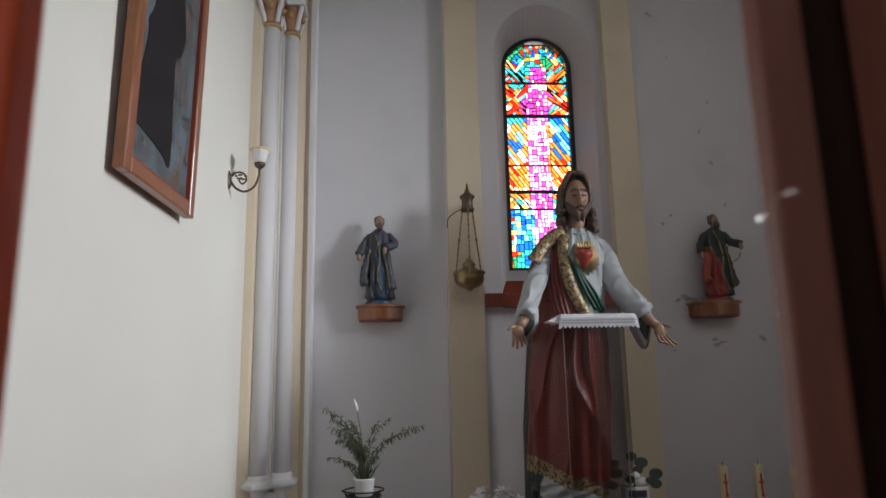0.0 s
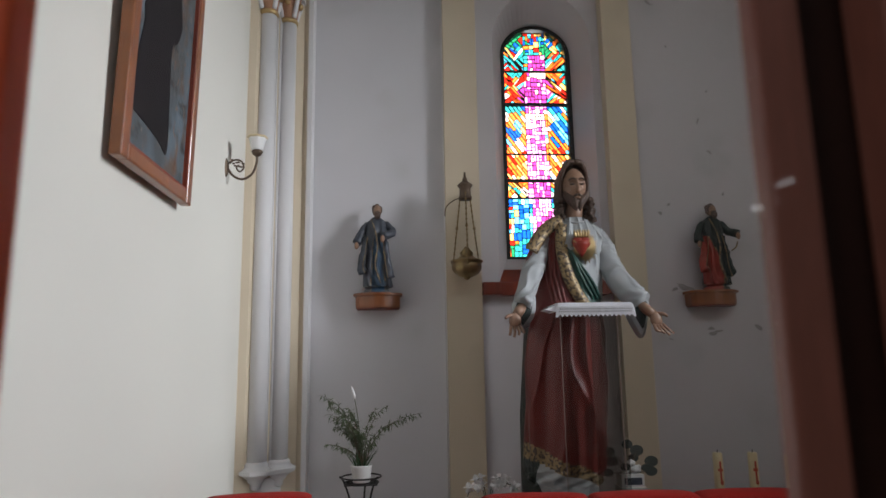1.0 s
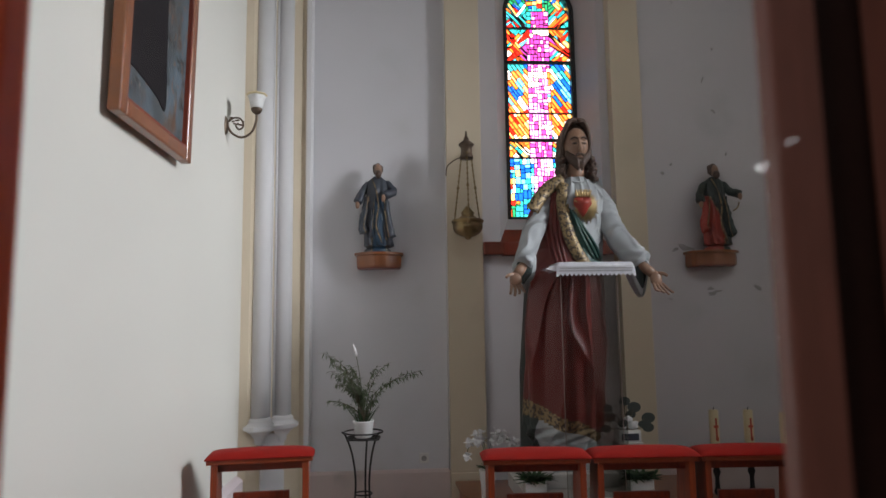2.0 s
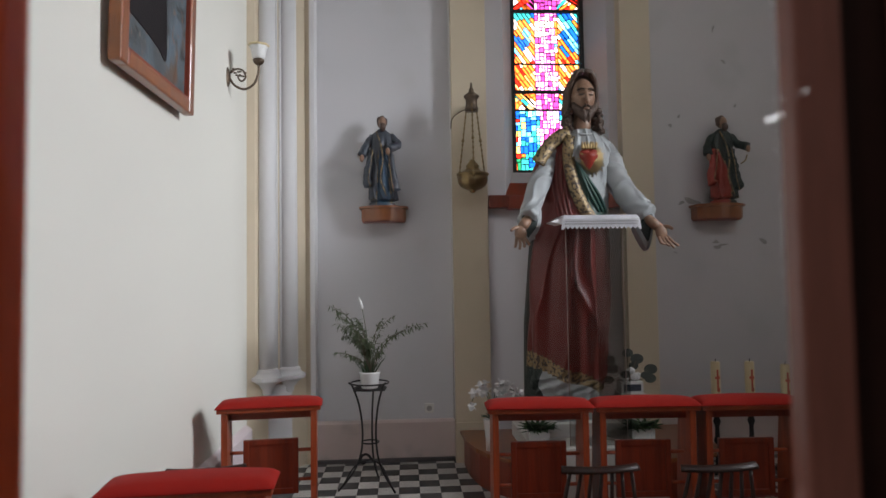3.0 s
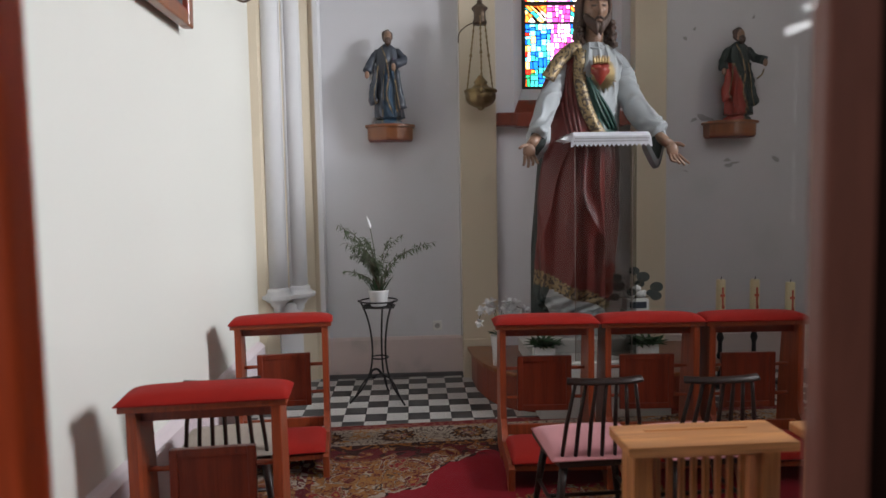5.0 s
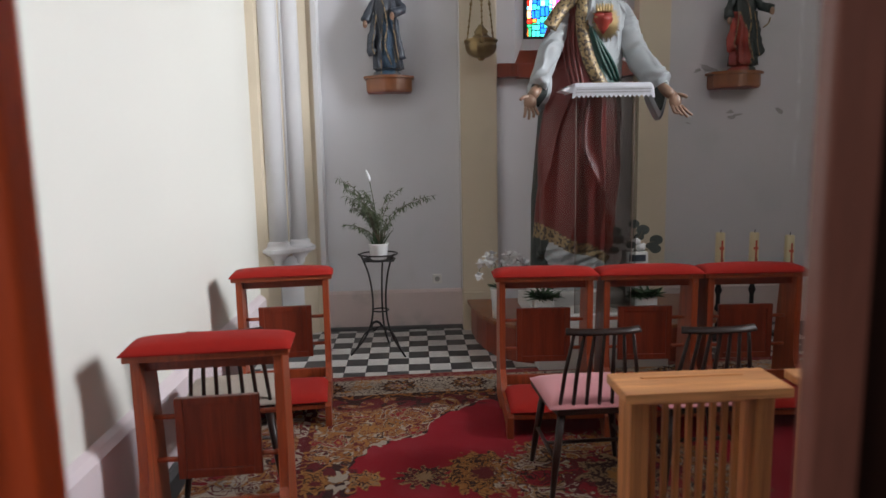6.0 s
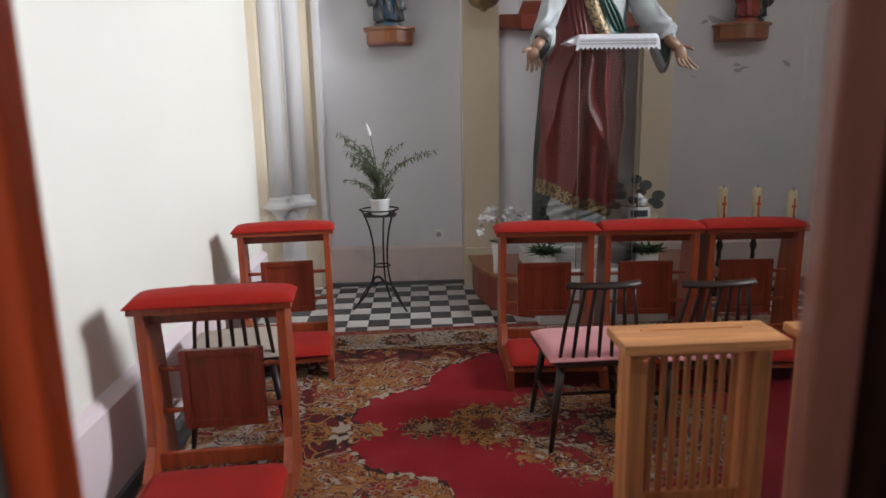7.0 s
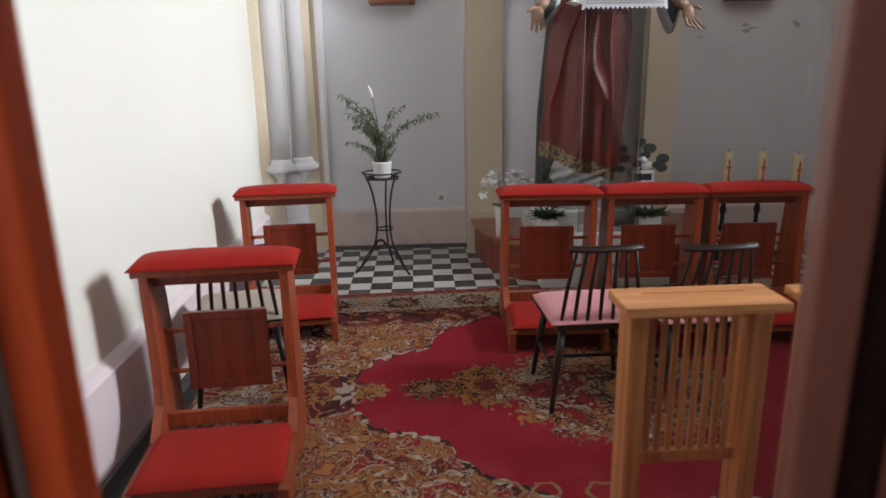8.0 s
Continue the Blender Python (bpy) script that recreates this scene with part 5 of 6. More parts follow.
single("statue_plinth", prism([(1.00, 4.16), (1.64, 4.16), (1.64, 4.76), (1.00, 4.76)], 0.398, 0.50, "z", 0.01), M["plaster"], "pale low plinth under the statue", "plinth")
statue()


def figurine(name, at, high, outer_mat, inner_mat, label, lean):
    """A small painted figure as one plain mesh: robe, cloak, arms, plain head."""
    x, y, z = at
    mats = [outer_mat, inner_mat, M["carved_skin"], M["carved_hair"], M["trim_gold"]]

    def paint(c):
        u = (c.x - x) / high
        h = (c.z - z) / high
        if 0.062 < h < 0.074:
            return 4
        if c.y > y + 0.02 or h > 0.6:
            return 1 if lean > 0.5 else 0
        if lean < 0.5:
            wide = 0.05 + 0.05 * (0.6 - h)
            near = abs(u - 0.02) - wide
            return 4 if abs(near) < 0.004 else 1 if near < 0 else 0
        edge_u = -0.05 + 0.09 * math.sin(h * 4 + lean)
        if abs(u - edge_u) < 0.005:
            return 4
        return 0 if u < edge_u else 1
    s = high
    top = 1 if lean > 0.5 else 0
    keys = [(x, y, z, 0.15 * s, 0.11 * s, 0.0, 6, 0), (x, y, z + 0.03 * s, 0.14 * s, 0.105 * s, 0.0, 6, 0), (x, y, z + 0.045 * s, 0.10 * s, 0.09 * s, 0.1, 6, 0), (x + 0.01, y, z + 0.065 * s, 0.145 * s, 0.11 * s, 0.12, 8, 0.5),
            (x, y, z + 0.3 * s, 0.125 * s, 0.10 * s, 0.10, 8, 1.2), (x - 0.006, y, z + 0.52 * s, 0.105 * s, 0.09 * s, 0.07, 8, 2.2), (x, y, z + 0.68 * s, 0.12 * s, 0.085 * s, 0.05, 8, 3.0), (x, y, z + 0.78 * s, 0.105 * s, 0.07 * s, 0.03, 8, 3.4), (x, y, z + 0.835 * s, 0.04 * s, 0.045 * s, 0.0, 8, 3.4)]
    bm = loft(between(keys, 8), 96, paint=paint)
    for v in bm.verts:
        h = (v.co.z - z) / s
        if 0.06 < h < 0.75:
            q = (v.co.x - x) / s * 40 + h * 7 + 2 * noise.noise(Vector((v.co.x * 9, lean, v.co.z * 6)))
            v.co.y -= 0.026 * min(1, (0.75 - h) * 5) * (1 - abs(math.sin(q))) ** 2
    for pts in ([(-0.10, 0, 0.765), (-0.165, -0.015, 0.65), (-0.215 + 0.03 * lean, -0.05, 0.54)], [(0.10, 0, 0.765), (0.175, -0.03, 0.66), (0.05 + 0.18 * lean, -0.12, 0.60 + 0.02 * lean)]):
        line = bend([(x + p[0] * s, y + p[1] * s, z + p[2] * s) for p in pts], 6)
        own = tube(line, [s * (0.036 + 0.014 * i / len(line)) for i in range(len(line))], 16)
        for v in own.verts:
            v.co += 0.010 * noise.noise_vector(v.co * 30)
        merge(bm, own, top)
        e = line[-1]
        blob((e.x, e.y - 0.015, e.z - 0.03 * s), (0.025 * s, 0.022 * s, 0.042 * s), bm, 2)
    # hanging cloak ends, wider and ragged towards the foot, with thin gilded edges
    for a, b, c, mi in ((-0.115, -0.165, 0.20, 0), (0.095, 0.125, 0.14, top)):
        fall = bend([(x + a * s, y - 0.03, z + 0.60 * s), (x + (a * 0.5 + b * 0.5) * s, y - 0.055, z + 0.42 * s), (x + b * s, y - 0.05, z + 0.28 * s), (x + (b + 0.025) * s, y - 0.06, z + c * s)], 6)
        own = tube(fall, [s * (0.026 + 0.030 * k / len(fall)) for k in range(len(fall) - 1)] + [0.010], 16)
        for v in own.verts:
            v.co += 0.012 * noise.noise_vector(v.co * 24)
        merge(bm, own, mi)
        merge(bm, tube([p + Vector((0.022 * s * (1 if a < 0 else -1), -0.045 * s, 0)) for p in fall], 0.004, 6), 4)
    # folded collar and front edge of the cloak
    merge(bm, tube(bend([(x - 0.055 * s, y - 0.075 * s, z + 0.80 * s), (x - 0.01 * s, y - 0.115 * s, z + 0.66 * s), (x + 0.015 * s, y - 0.135 * s, z + 0.48 * s), (x - 0.01 * s, y - 0.15 * s, z + 0.28 * s), (x + 0.05 * s, y - 0.15 * s, z + 0.09 * s)], 6), 0.006, 6), 4)
    blob((x + 0.008, y - 0.022, z + 0.905 * s), (0.043 * s, 0.05 * s, 0.066 * s), bm, 2, 2)
    blob((x + 0.004, y + 0.008, z + 0.92 * s), (0.056 * s, 0.056 * s, 0.068 * s), bm, 3, 3, 0.35)
    blob((x + 0.010, y - 0.05, z + 0.85 * s), (0.034 * s, 0.032 * s, 0.05 * s), bm, 3, 3, 0.3)
    if lean > 0.5:
        merge(bm, tube(bend([(x + 0.235 * s, y - 0.1 * s, z + 0.53 * s), (x + 0.21 * s, y - 0.11 * s, z + 0.47 * s), (x + 0.16 * s, y - 0.1 * s, z + 0.43 * s)], 4), 0.006, 6), 4)
    single(name, bm, mats, label, "figurine", smooth=True)


def wall_shelf(x, wall_y, top, half, group):
    sh = thing("wall_shelf", (x, wall_y, top), "half round brown wooden wall shelf", "shelf", group)

    def outline(h, d):
        return [(-h, 0.0), (-h, -d * 0.55)] + [(-h + 2 * h * i / 12, -d * (0.62 + 0.38 * math.sin(math.pi * i / 12))) for i in range(1, 12)] + [(h, -d * 0.55), (h, 0.0)]
    part("top_board", prism(outline(half, 0.24), -0.022, 0.0, "z", 0.006), M["brownwood"], sh)
    part("body", prism(outline(half - 0.02, 0.22), -0.125, -0.022, "z", 0.004), M["brownwood"], sh)
    part("under_bead", prism(outline(half - 0.03, 0.205), -0.137, -0.125, "z", 0.003), M["redwood_dark"], sh)


wall_shelf(-0.114, 5.17, 2.212, 0.212, "figurine shelves")
wall_shelf(2.82, 5.04, 2.195, 0.225, "figurine shelves")
figurine("figurine", (-0.125, 5.02, 2.212), 0.80, M["carved_grey"], M["carved_blue"], "small painted figure in a grey cloak and blue robe", 0.1)
figurine("figurine", (2.845, 4.90, 2.195), 0.785, M["carved_scarlet"], M["carved_dark"], "small painted figure in a dark tunic and red cloak", 1.0)

# framed painting on the side wall, tilted a little forward
pic = thing("framed_painting", (-1.205, 2.70, 2.50), "framed dark oil painting in a brown moulded wooden frame", "painting")
pic.matrix_basis = pose(-1.16, 2.655, 2.525, 0, 1.2, 0)
W, H = 0.485, 2.0
for name, y0, y1, z0, z1 in (("frame_side", -W, -W + 0.075, 0, H), ("frame_side", W - 0.075, W, 0, H), ("frame_rail", -W + 0.075, W - 0.075, 0, 0.075), ("frame_rail", -W + 0.075, W - 0.075, H - 0.075, H)):
    part(name, box(-0.03, 0.03, y0, y1, z0, z1, 0.012, seg=3), M["brownwood"], pic)
for y0, y1, z0, z1 in ((-W + 0.07, -W + 0.088, 0.07, H - 0.07), (W - 0.088, W - 0.07, 0.07, H - 0.07), (-W + 0.088, W - 0.088, 0.07, 0.088), (-W + 0.088, W - 0.088, H - 0.088, H - 0.07)):
    part("inner_fillet", box(-0.02, 0.024, y0, y1, z0, z1, 0.003), M["redwood_dark"], pic, "dark inner fillet")
part("canvas", box(-0.02, 0.0, -W + 0.08, W - 0.08, 0.08, H - 0.08), M["painting"], pic, "dim blue grey and brown painted canvas")
shape = [(-0.38, 0.27), (-0.15, 0.245), (0.0, 0.22), (0.11, 0.20), (0.095, 0.49), (0.075, 0.77), (0.15, 0.84), (0.20, 0.95), (0.17, 1.08), (0.10, 1.3), (0.0, 1.5), (-0.15, 1.5), (-0.22, 1.2), (-0.25, 0.92), (-0.31, 0.82), (-0.30, 0.73), (-0.365, 0.47)]
loop = bend([(0, a, c) for a, c in shape + shape[:1]], 5)[:-1]
part("dark_shape", prism([(p.y, p.z) for p in loop], 0.0008, 0.004, "x"), M["paint_dark"], pic, "plain dark painted shape")

# wall lamp
sc = thing("wall_lamp", (-1.22, 4.19, 3.08), "bronze scroll wall lamp with a frosted glass shade", "lamp")
part("back_plate", lathe([(0.004, -0.012), (0.035, -0.01), (0.04, 0.0), (0.03, 0.012), (0.012, 0.02)], n=20), M["bronze"], sc).matrix_basis = Matrix.Rotation(radians(90), 4, "Y") @ Matrix.Diagonal((1.9, 1, 1, 1))
part("arm", tube(bend([(0.01, 0, 0.0), (0.05, 0, -0.06), (0.12, 0, -0.09), (0.19, 0, -0.05), (0.222, 0, 0.03), (0.225, 0, 0.09)], 7), 0.009, 8), M["bronze"], sc, smooth=True)
part("scroll", tube(bend([(0.02, 0, 0.03), (0.06, 0, 0.06), (0.11, 0, 0.05), (0.13, 0, 0.0), (0.10, 0, -0.03), (0.075, 0, 0.0), (0.095, 0, 0.02)], 6), 0.007, 8), M["bronze"], sc, smooth=True)
for i in range(9):
    part("leaf_ornament", blob((0.03 + 0.012 * i, 0.0, 0.045 + 0.02 * math.sin(i * 1.7) - 0.004 * i), (0.012, 0.008, 0.007), rough=0.4), M["bronze"], sc, smooth=True)
part("cup", lathe([(0.008, 0.085), (0.03, 0.10), (0.044, 0.125), (0.036, 0.135)], (0.225, 0, 0), 16, wave=lambda a, k: 0.08 * math.sin(8 * a)), M["bronze"], sc, smooth=True)
part("shade", lathe([(0.03, 0.13), (0.046, 0.145), (0.052, 0.18), (0.056, 0.21), (0.070, 0.232), (0.066, 0.234), (0.050, 0.21), (0.04, 0.17)], (0.225, 0, 0), 32, wave=lambda a, k: 0.05 * math.sin(8 * a) if 2 < k < 7 else 0), M["ceramic"], sc, "frosted white glass shade", True)
part("shade_rim", lathe([(0.066, 0.226), (0.076, 0.236), (0.076, 0.241), (0.064, 0.238)], (0.225, 0, 0), 32, wave=lambda a, k: 0.05 * math.sin(8 * a)), M["wax"], sc, "amber tinted rim", True)

# hanging brass lamp on the pilaster
cs = thing("sanctuary_lamp", (0.647, 4.86, 2.30), "ornate tarnished brass hanging lamp on chains", "lamp")
bowl = [(0.008, 0.0), (0.03, 0.01), (0.022, 0.02), (0.065, 0.032), (0.105, 0.058), (0.126, 0.095), (0.128, 0.125), (0.118, 0.135), (0.134, 0.147), (0.138, 0.163), (0.11, 0.17), (0.07, 0.19), (0.048, 0.215), (0.058, 0.228), (0.032, 0.26), (0.018, 0.285)]
part("bowl", lathe(bowl, n=40, wave=lambda a, k: 0.035 * math.sin(12 * a) if 3 < k < 7 else 0.05 * math.sin(16 * a) if k in (8, 13) else 0), M["brass"], cs, smooth=True)
for i in range(3):
    a = 2 * math.pi * i / 3 + 0.5
    foot_pt, head_pt = Vector((0.128 * math.cos(a), 0.128 * math.sin(a), 0.15)), Vector((0.045 * math.cos(a), 0.045 * math.sin(a), 0.76))
    ch = tube([foot_pt, (foot_pt + head_pt) / 2 + Vector((0, 0, -0.01)), head_pt], 0.005, 6)
    for j in range(26):
        p = foot_pt.lerp(head_pt, (j + 0.5) / 26)
        blob(p, (0.011, 0.006, 0.014) if j % 2 else (0.006, 0.011, 0.014), ch, 0, 1)
    blob(foot_pt.lerp(head_pt, 0.5), (0.014, 0.014, 0.014), ch, 0, 2)
    part("chain", ch, M["brass"], cs, smooth=True)
    part("chain_lug", blob(foot_pt, (0.018, 0.018, 0.03), rough=0.3), M["brass"], cs, smooth=True)
part("canopy", lathe([(0.055, 0.70), (0.06, 0.72), (0.05, 0.74), (0.048, 0.80), (0.065, 0.82), (0.068, 0.83), (0.045, 0.85), (0.02, 0.87), (0.024, 0.885), (0.012, 0.90), (0.008, 0.945), (0.003, 0.95)], n=24), M["bronze"], cs, smooth=True)
part("bracket", tube(bend([(-0.165, 0.205, 0.60), (-0.16, 0.12, 0.66), (-0.10, 0.08, 0.71), (-0.02, 0.02, 0.73)], 6), 0.005, 6), M["bronze"], cs, smooth=True)
part("hook", tube([(0.0, 0.0, 0.76), (0.0, 0.20, 0.80)], 0.008, 8), M["bronze"], cs, smooth=True)

# iron stand with the potted plant
st = thing("plant_stand", (-0.215, 4.43, 0), "black wrought iron plant stand with three curved legs", "plant stand")
for i in range(3):
    a = 2 * math.pi * i / 3 + radians(199)
    c, s = math.cos(a), math.sin(a)
    leg = bend([(0.25 * c, 0.25 * s, 0.008), (0.14 * c, 0.14 * s, 0.12), (0.075 * c, 0.075 * s, 0.25), (0.06 * c, 0.06 * s, 0.42), (0.085 * c, 0.085 * s, 0.60), (0.135 * c, 0.135 * s, 0.735), (0.165 * c, 0.165 * s, 0.765)], 6)
    part("leg", tube(leg, 0.0075, 8), M["iron"], st, smooth=True)
    brace = bend([(0.215 * c, 0.215 * s, 0.04), (0.12 * c, 0.12 * s, 0.17), (0.0, 0.0, 0.205)], 6)
    part("brace", tube(brace, 0.006, 8), M["iron"], st, smooth=True)
for r, z in ((0.125, 0.715), (0.145, 0.755), (0.064, 0.33)):
    ring = [(r * math.cos(2 * math.pi * k / 32), r * math.sin(2 * math.pi * k / 32), z) for k in range(33)]
    part("ring", tube(ring, 0.006, 8), M["iron"], st, smooth=True)
for i in range(6):
    part("tray_bar", box(-0.12, 0.12, -0.104 + i * 0.04, -0.096 + i * 0.04, 0.708, 0.714), M["iron"], st)
part("scroll", tube(bend([(0.02, 0.0, 0.19), (-0.02, -0.01, 0.24), (-0.06, -0.01, 0.235), (-0.075, -0.01, 0.20), (-0.05, -0.01, 0.18), (-0.03, -0.01, 0.20)], 6), 0.010, 8), M["iron"], st, smooth=True)

st.matrix_basis = pose(-0.215, 4.43, 0) @ Matrix.Diagonal((1, 1, 1.05, 1))

pp = thing("potted_plant", (-0.215, 4.43, 0.752), "narrow leaved green plant in a white ceramic pot", "plant")
part("pot", lathe([(0.058, 0.0), (0.066, 0.01), (0.076, 0.11), (0.08, 0.115), (0.08, 0.125), (0.07, 0.125), (0.066, 0.10)], n=32), M["ceramic"], pp, "white ceramic pot", True)
part("soil", lathe([(0.07, 0.095), (0.069, 0.105), (0.02, 0.11)], n=20), M["soil"], pp)
stems, leaves_bm = bmesh.new(), bmesh.new()
rp = random.Random(11)
tips = [(-0.30, -0.02, 0.515), (-0.27, -0.03, 0.49), (0.43, 0.0, 0.365), (0.40, 0.02, 0.345), (0.20, -0.02, 0.43), (0.24, 0.02, 0.30)]
for i in range(24):
    tips.append((rp.uniform(-0.27, 0.10), rp.uniform(-0.10, 0.10), rp.uniform(0.14, 0.44)))
for tx, ty, tz in tips:
    line = bend([(rp.uniform(-0.03, 0.03), rp.uniform(-0.03, 0.03), 0.10), (tx * 0.22, ty * 0.3, 0.12 + tz * 0.5), (tx * 0.6, ty * 0.7, 0.12 + tz * 0.86), (tx, ty, 0.12 + tz)], 7)
    merge(stems, tube(line, [0.003 * (1 - 0.7 * i / len(line)) for i in range(len(line))], 5))
    for i in range(8, len(line)):
        for rep in range(3 if abs(tx) > 0.35 or i < 14 else 2):
            way = (line[i] - line[i - 1]).normalized() * 0.4 + Vector((rp.uniform(-1, 1), rp.uniform(-1, 1), rp.uniform(-1.1, 0.5)))
            leaf(leaves_bm, line[i].lerp(line[i - 1], rp.random()), way, rp.uniform(0.03, 0.055), rp.uniform(0.008, 0.013), 0.3)
part("stems", stems, M["stem"], pp)
part("leaves", leaves_bm, M["leaf"], pp, "narrow green leaves")
blades = bmesh.new()
for i in range(44):
    a, r = rp.uniform(0, 6.28), rp.uniform(0.0, 0.05)
    leaf(blades, (r * math.cos(a), r * math.sin(a), 0.10), (0.55 * math.cos(a), 0.55 * math.sin(a), 1), rp.uniform(0.07, 0.17), 0.012)
part("blades", blades, M["leafdark"], pp, "dark grassy leaves")
part("flower_stem", tube(bend([(0.0, 0, 0.12), (-0.02, 0, 0.4), (-0.055, 0, 0.62)], 5), 0.003, 6), M["leaf"], pp)
part("flower", lathe([(0.002, 0.0), (0.012, 0.02), (0.011, 0.06), (0.002, 0.10)], n=12), M["petal"], pp, "white spathe flower", True).matrix_basis = pose(-0.05, 0, 0.60, 0, -16, 0)

# wall socket
so = thing("socket", (0.262, 5.16, 0.448), "white plastic wall socket", "socket")
part("plate", box(-0.041, 0.041, -0.012, 0.012, -0.041, 0.041, 0.004), M["plastic"], so)
part("well", lathe([(0.022, -0.001), (0.024, 0.004), (0.018, 0.004)], n=20), M["patch"], so).matrix_basis = pose(0, -0.011, 0, 90, 0, 0)

# acrylic stand with the lace cloth
ac = thing("acrylic_stand", (1.405, 4.0, 0.40), "clear acrylic lectern stand before the statue", "stand")
part("front_sheet", box(-0.21, 0.20, -0.09, -0.082, 0.0, 1.585), M["acrylic"], ac)
# added sheet, darkens the strip beside the robe by its tint
part("side_sheet", prism([(0.06, 0.10), (0.063, 0.106), (0.236, -0.072), (0.233, -0.078)], 0.0, 1.585, "z"), M["acrylic_grey"], ac, "clear side sheet, tinted for a dark reflection")
part("top_sheet", box(-0.27, 0.26, -0.12, 0.16, 1.585, 1.595), M["acrylic"], ac)
for ex in (-0.208, 0.198):
    part("sheet_edge", box(ex - 0.002, ex + 0.002, -0.094, -0.0905, 0.0, 1.585), M["dooredge"], ac, "polished sheet edge")
cl = thing("lace_cloth", (1.440, 4.0, 2.0), "white linen cloth with a lace edge over the stand", "cloth")
cloth_bm = bmesh.new()
NX = 72
rows = []
for row_k, (yy, zz) in enumerate(((0.17, -0.03), (0.165, 0.005), (0.06, 0.012), (-0.06, 0.012), (-0.128, 0.008), (-0.142, -0.022), (-0.146, -0.052), (-0.148, -0.075))):
    row = []
    for i in range(NX + 1):
        u = 2 * i / NX - 1
        x = u * (0.265 + 0.012 * row_k / 4)
        wave = 0.0008 * math.sin(i * 0.9) if row_k > 4 else 0.001 * math.sin(i * 0.5 + row_k)
        tooth = (0.0, -0.010, -0.018, -0.010)[i % 4] if row_k == 7 else 0.0
        drop = -0.02 * max(0, abs(u) - 0.94) / 0.06
        row.append(cloth_bm.verts.new((x, yy + wave, zz + tooth + drop)))
    rows.append(row)
for lo, hi in zip(rows, rows[1:]):
    for i in range(NX):
        cloth_bm.faces.new((lo[i], lo[i + 1], hi[i + 1], hi[i]))
bmesh.ops.solidify(cloth_bm, geom=cloth_bm.faces[:], thickness=0.003)
part("cloth", cloth_bm, M["linen"], cl)
part("hanging_corner", prism([(-0.26, 0.0), (-0.34, -0.035), (-0.36, -0.038), (-0.285, -0.055), (-0.262, -0.05)], -0.12, 0.02, "y", 0.002), M["linen"], cl)
for row_z, shift in ((-0.038, 0.0065), (-0.056, 0.0)):
    for i in range(40):
        x = -0.258 + 0.013 * i + shift
        part("lace_hole", box(x - 0.0028, x + 0.0028, -0.1535, -0.1505, row_z - 0.0045, row_z + 0.0045), M["patch"], cl)
part("lace_band", box(-0.27, 0.27, -0.153, -0.149, -0.024, -0.021), M["petal"], cl)

# paschal candles on dark candlesticks
for x, y, lift in ((2.553, 4.55, 0.035), (2.836, 4.55, 0.03), (3.133, 4.55, 0.0)):
    ck = thing("candlestick", (x, y, 0.0), "dark turned metal candlestick", "candlestick", "candlesticks")
    part("stem", lathe([(0.11, 0.0), (0.11, 0.015), (0.05, 0.03), (0.02, 0.06), (0.016, 0.2), (0.028, 0.25), (0.018, 0.28), (0.016, 0.36), (0.03, 0.40), (0.018, 0.44), (0.02, 0.50 + lift), (0.06, 0.535 + lift), (0.062, 0.55 + lift), (0.03, 0.552 + lift)], n=24), M["iron"], ck, smooth=True)
    ca = thing("candle", (x, y, 0.552 + lift), "thick ivory wax candle with red relief", "candle", "candles")
    part("wax", lathe([(0.036, 0.0), (0.037, 0.01), (0.0365, 0.285), (0.03, 0.292), (0.01, 0.286)], n=28), M["wax"], ca, smooth=True)
    part("wick", tube([(0, 0, 0.285), (0.002, 0, 0.30), (0.006, 0, 0.315)], 0.003, 6), M["iron"], ca)
    part("relief", box(-0.007, 0.007, -0.041, -0.034, 0.08, 0.23, 0.002), M["waxred"], ca, "red relief")
    part("relief", box(-0.019, 0.019, -0.038, -0.030, 0.155, 0.175, 0.002), M["waxred"], ca, "red relief")
    part("relief", blob((0.004, -0.034, 0.07), (0.014, 0.007, 0.02)), M["waxred"], ca, "red relief")


def low_plant(x, y, wide):
    p = thing("potted_plant", (x, y, 0.40), "low green plant in a white plastic trough", "plant", "potted plants on the platform")
    part("pot", box(-wide / 2, wide / 2, -0.055, 0.055, 0.0, 0.075, 0.012), M["ceramic"], p, "white pot")
    bm = bmesh.new()
    for i in range(130):
        a = rp.uniform(0, 6.28)
        leaf(bm, (rp.uniform(-wide / 2, wide / 2) * 0.8, rp.uniform(-0.04, 0.04), 0.07), (0.8 * math.cos(a), 0.8 * math.sin(a), rp.uniform(0.2, 1.0)), rp.uniform(0.06, 0.14), 0.022, 0.3)
    part("leaves", bm, M["leafdark"], p, "dark green leaves")


low_plant(1.01, 4.10, 0.15)
low_plant(1.765, 4.08, 0.165)

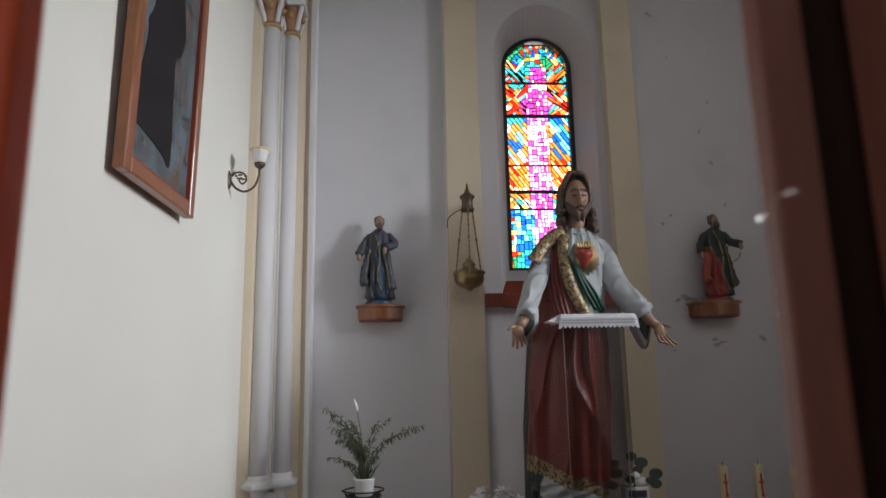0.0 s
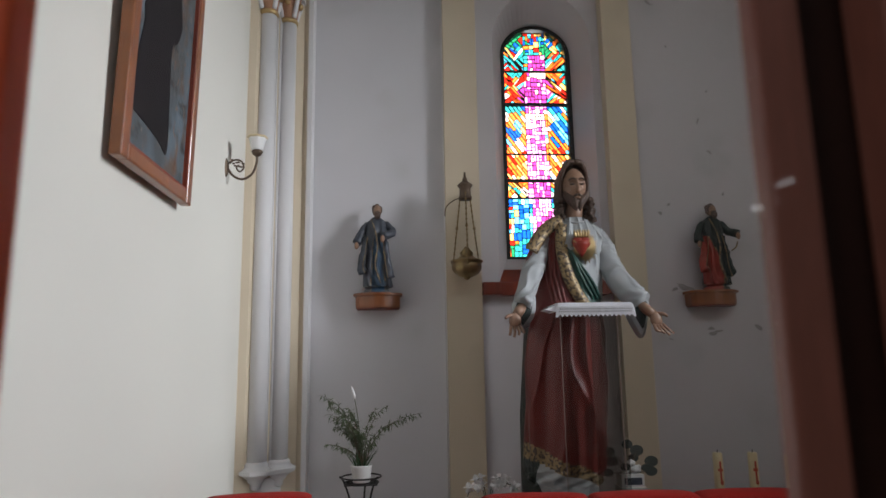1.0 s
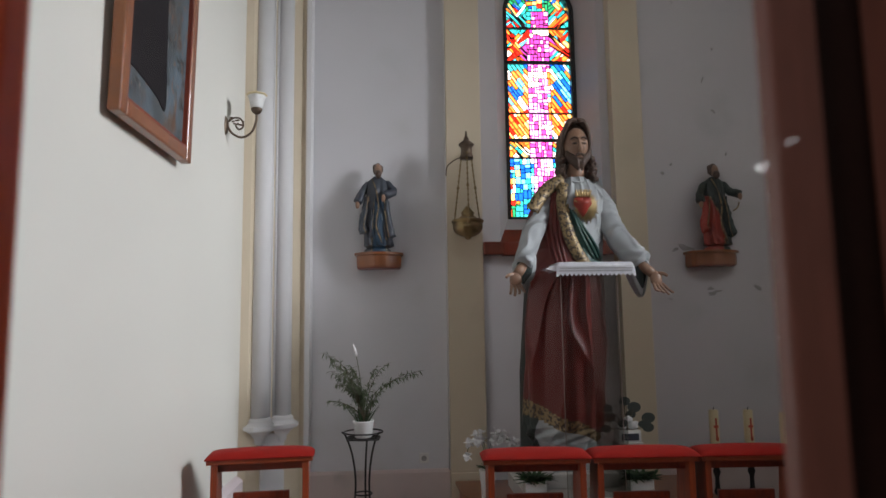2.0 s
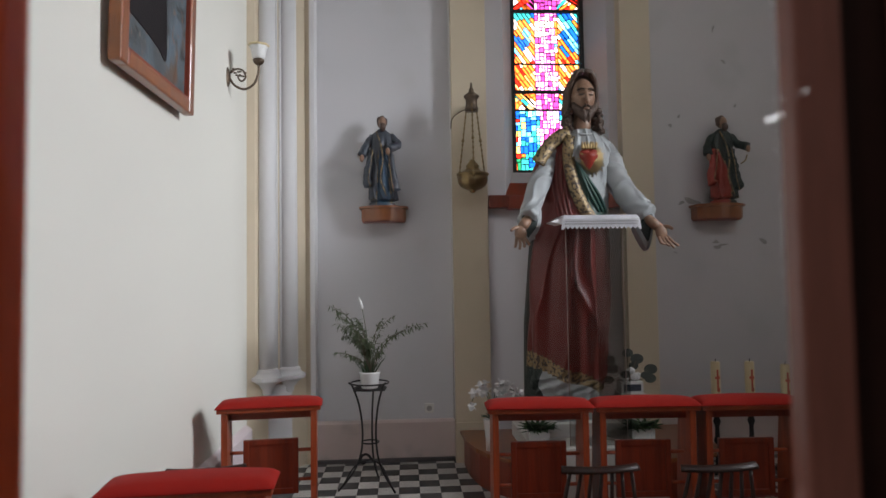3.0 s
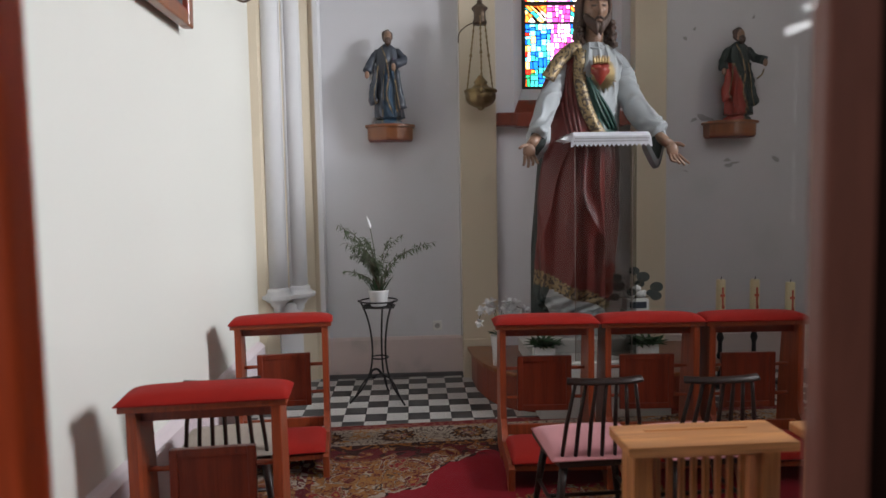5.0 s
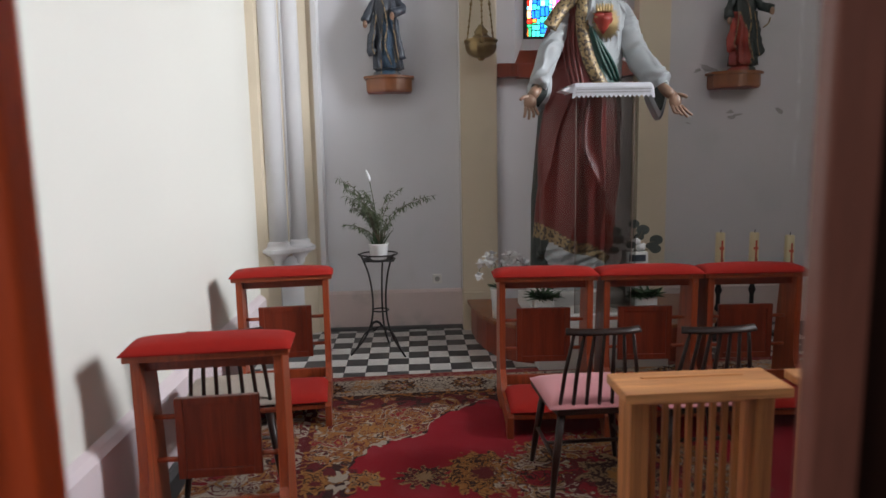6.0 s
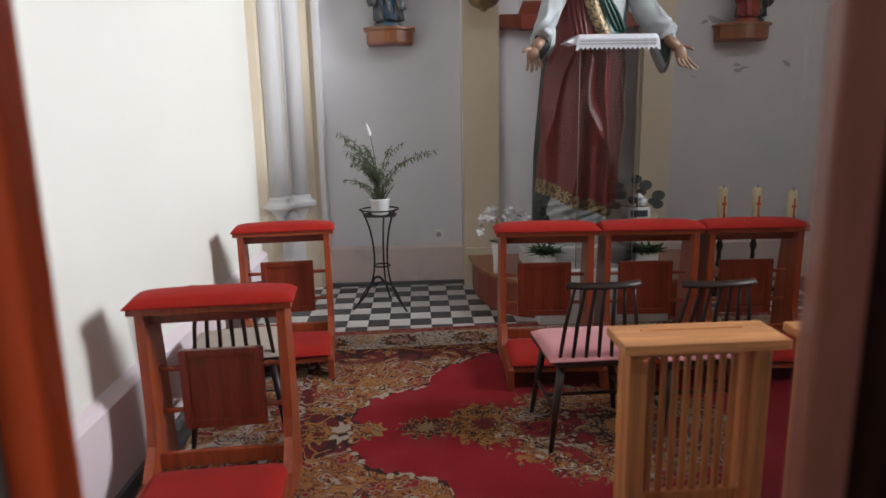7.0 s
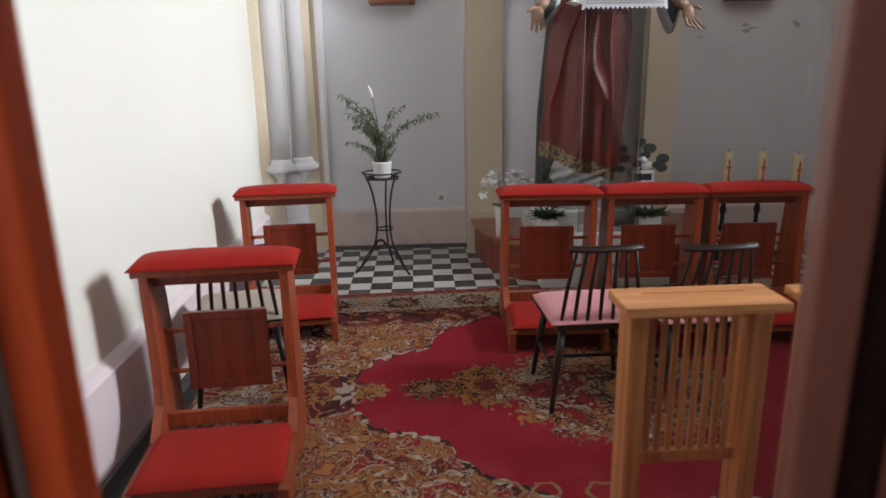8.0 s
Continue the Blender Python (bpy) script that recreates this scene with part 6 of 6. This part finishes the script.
# white orchid
orc = thing("orchid", (0.70, 4.30, 0.40), "white orchid with arching stems in a pot", "plant")
part("pot", lathe([(0.045, -0.11), (0.05, 0.0), (0.062, 0.11), (0.065, 0.12), (0.058, 0.12)], n=24), M["ceramic"], orc, smooth=True)
for j, (ex, ez) in enumerate(((-0.17, 0.22), (-0.10, 0.34), (0.13, 0.36), (0.22, 0.30))):
    line = bend([(0, 0, 0.1), (ex * 0.2, 0, 0.30), (ex * 0.6, -0.02, 0.38 if ez > 0.3 else 0.34), (ex, -0.04, ez)], 6)
    part("stem", tube(line, 0.003, 6), M["leafdark"], orc)
    for i in range(8, len(line), 3):
        p = line[i] + Vector((0.012 * math.sin(i * 3 + j), -0.015, 0.012 * math.cos(i * 5 + j)))
        fl = bmesh.new()
        for k in range(5):
            a = 2 * math.pi * k / 5 + i * 0.4
            leaf(fl, p, (math.cos(a), -0.25 + 0.5 * math.sin(i + j), math.sin(a)), 0.046, 0.044, 0.1)
        blob((p.x, p.y - 0.006, p.z), (0.006, 0.008, 0.006), fl, 0, 1)
        part("flower", fl, M["petal"], orc, "white flower")
bm = bmesh.new()
for i in range(7):
    a = i * 0.9
    leaf(bm, (0, 0, 0.11), (math.cos(a), math.sin(a), 0.9), 0.09, 0.04, 0.4)
part("leaves", bm, M["leafdark"], orc)

# white flower box with eucalyptus on a pale pedestal
ped = single("pedestal", box(1.66, 1.85, 4.20, 4.36, 0.40, 0.70, 0.006), M["plaster"], "small pale pedestal beside the statue", "pedestal")
fb = thing("flower_box", (1.755, 4.28, 0.70), "white roses and eucalyptus in a white box with a blue panel", "flowers")
part("box", box(-0.085, 0.085, -0.06, 0.06, 0.0, 0.085, 0.006), M["ceramic"], fb)
part("panel", box(-0.065, 0.065, -0.066, -0.058, 0.015, 0.065, 0.003), M["carved_grey"], fb, "grey blue panel")
for x, z, r in ((-0.05, 0.115, 0.034), (0.0, 0.165, 0.034), (0.035, 0.12, 0.036), (0.055, 0.135, 0.022)):
    bm = bmesh.new()
    blob((x, -0.03, z), (r * 0.7, r * 0.7, r * 0.8), bm, 0, 2, 0.2)
    for k in range(6):
        a = k * 1.05
        blob((x + 0.6 * r * math.cos(a), -0.03 + 0.3 * r * math.sin(a), z - 0.1 * r), (r * 0.5, r * 0.5, r * 0.65), bm, 0, 1, 0.2)
    part("rose", bm, M["petal"], fb, "white rose", True)
for x, z, r in ((-0.03, 0.30, 0.045), (0.065, 0.245, 0.055), (0.17, 0.165, 0.055), (0.155, 0.10, 0.048), (0.045, 0.19, 0.042), (-0.12, 0.17, 0.05), (-0.14, 0.24, 0.045), (-0.17, 0.10, 0.04), (0.10, 0.13, 0.035), (-0.05, 0.14, 0.04)):
    bm = bmesh.new()
    ring = [(x + r * math.cos(a) * 0.95, z + r * 0.72 * math.sin(a)) for a in [k * 2 * math.pi / 14 for k in range(14)]]
    prism(ring, -0.012 + 0.05 * math.sin(x * 40), -0.009 + 0.05 * math.sin(x * 40), "y", 0.001, bm)
    part("round_leaf", bm, M["eucalyptus"], fb, "round grey green leaf")
    part("twig", tube(bend([(0, 0, 0.08), (x * 0.5, 0.0, 0.08 + (z - 0.08) * 0.6), (x, 0.05 * math.sin(x * 40) - 0.006, z)], 4), 0.003, 5), M["stem"], fb)

# ---- floor tiles ----
TILE = 0.156


def tile_mesh(name, mat):
    bm = box(0.0015, TILE - 0.0015, 0.0015, TILE - 0.0015, -0.014, 0.0)
    bmesh.ops.bevel(bm, geom=[e for e in bm.edges if all(v.co.z > -0.001 for v in e.verts)], offset=0.0015, segments=1, affect="EDGES")
    return mesh_of(bm, name, mat)


tile_meshes = (tile_mesh("black_tile", M["tile_black"]), tile_mesh("white_tile", M["tile_white"]))
floor_ob = bpy.data.objects["floor"]
for r in range(-1, 8):
    for c in range(-8, 21):
        t = new("tile", tile_meshes[(c + r) % 2])
        t.parent = floor_ob
        t.location = (TILE * c, 3.954 + TILE * r, 0.0012 * math.sin(c * 5.1 + r * 3.7))
single("plain_floor", box(-1.2, 4.0, 0.1, 5.05, -0.02, -0.0115), M["tile_black"], "dark tiled floor under the carpets", "floor", "structure")
single("nave_floor", box(-5.7, 6.7, -7.0, 0.1, -0.02, -0.004), M["stone"], "dark stone floor of the nave", "floor", "structure")
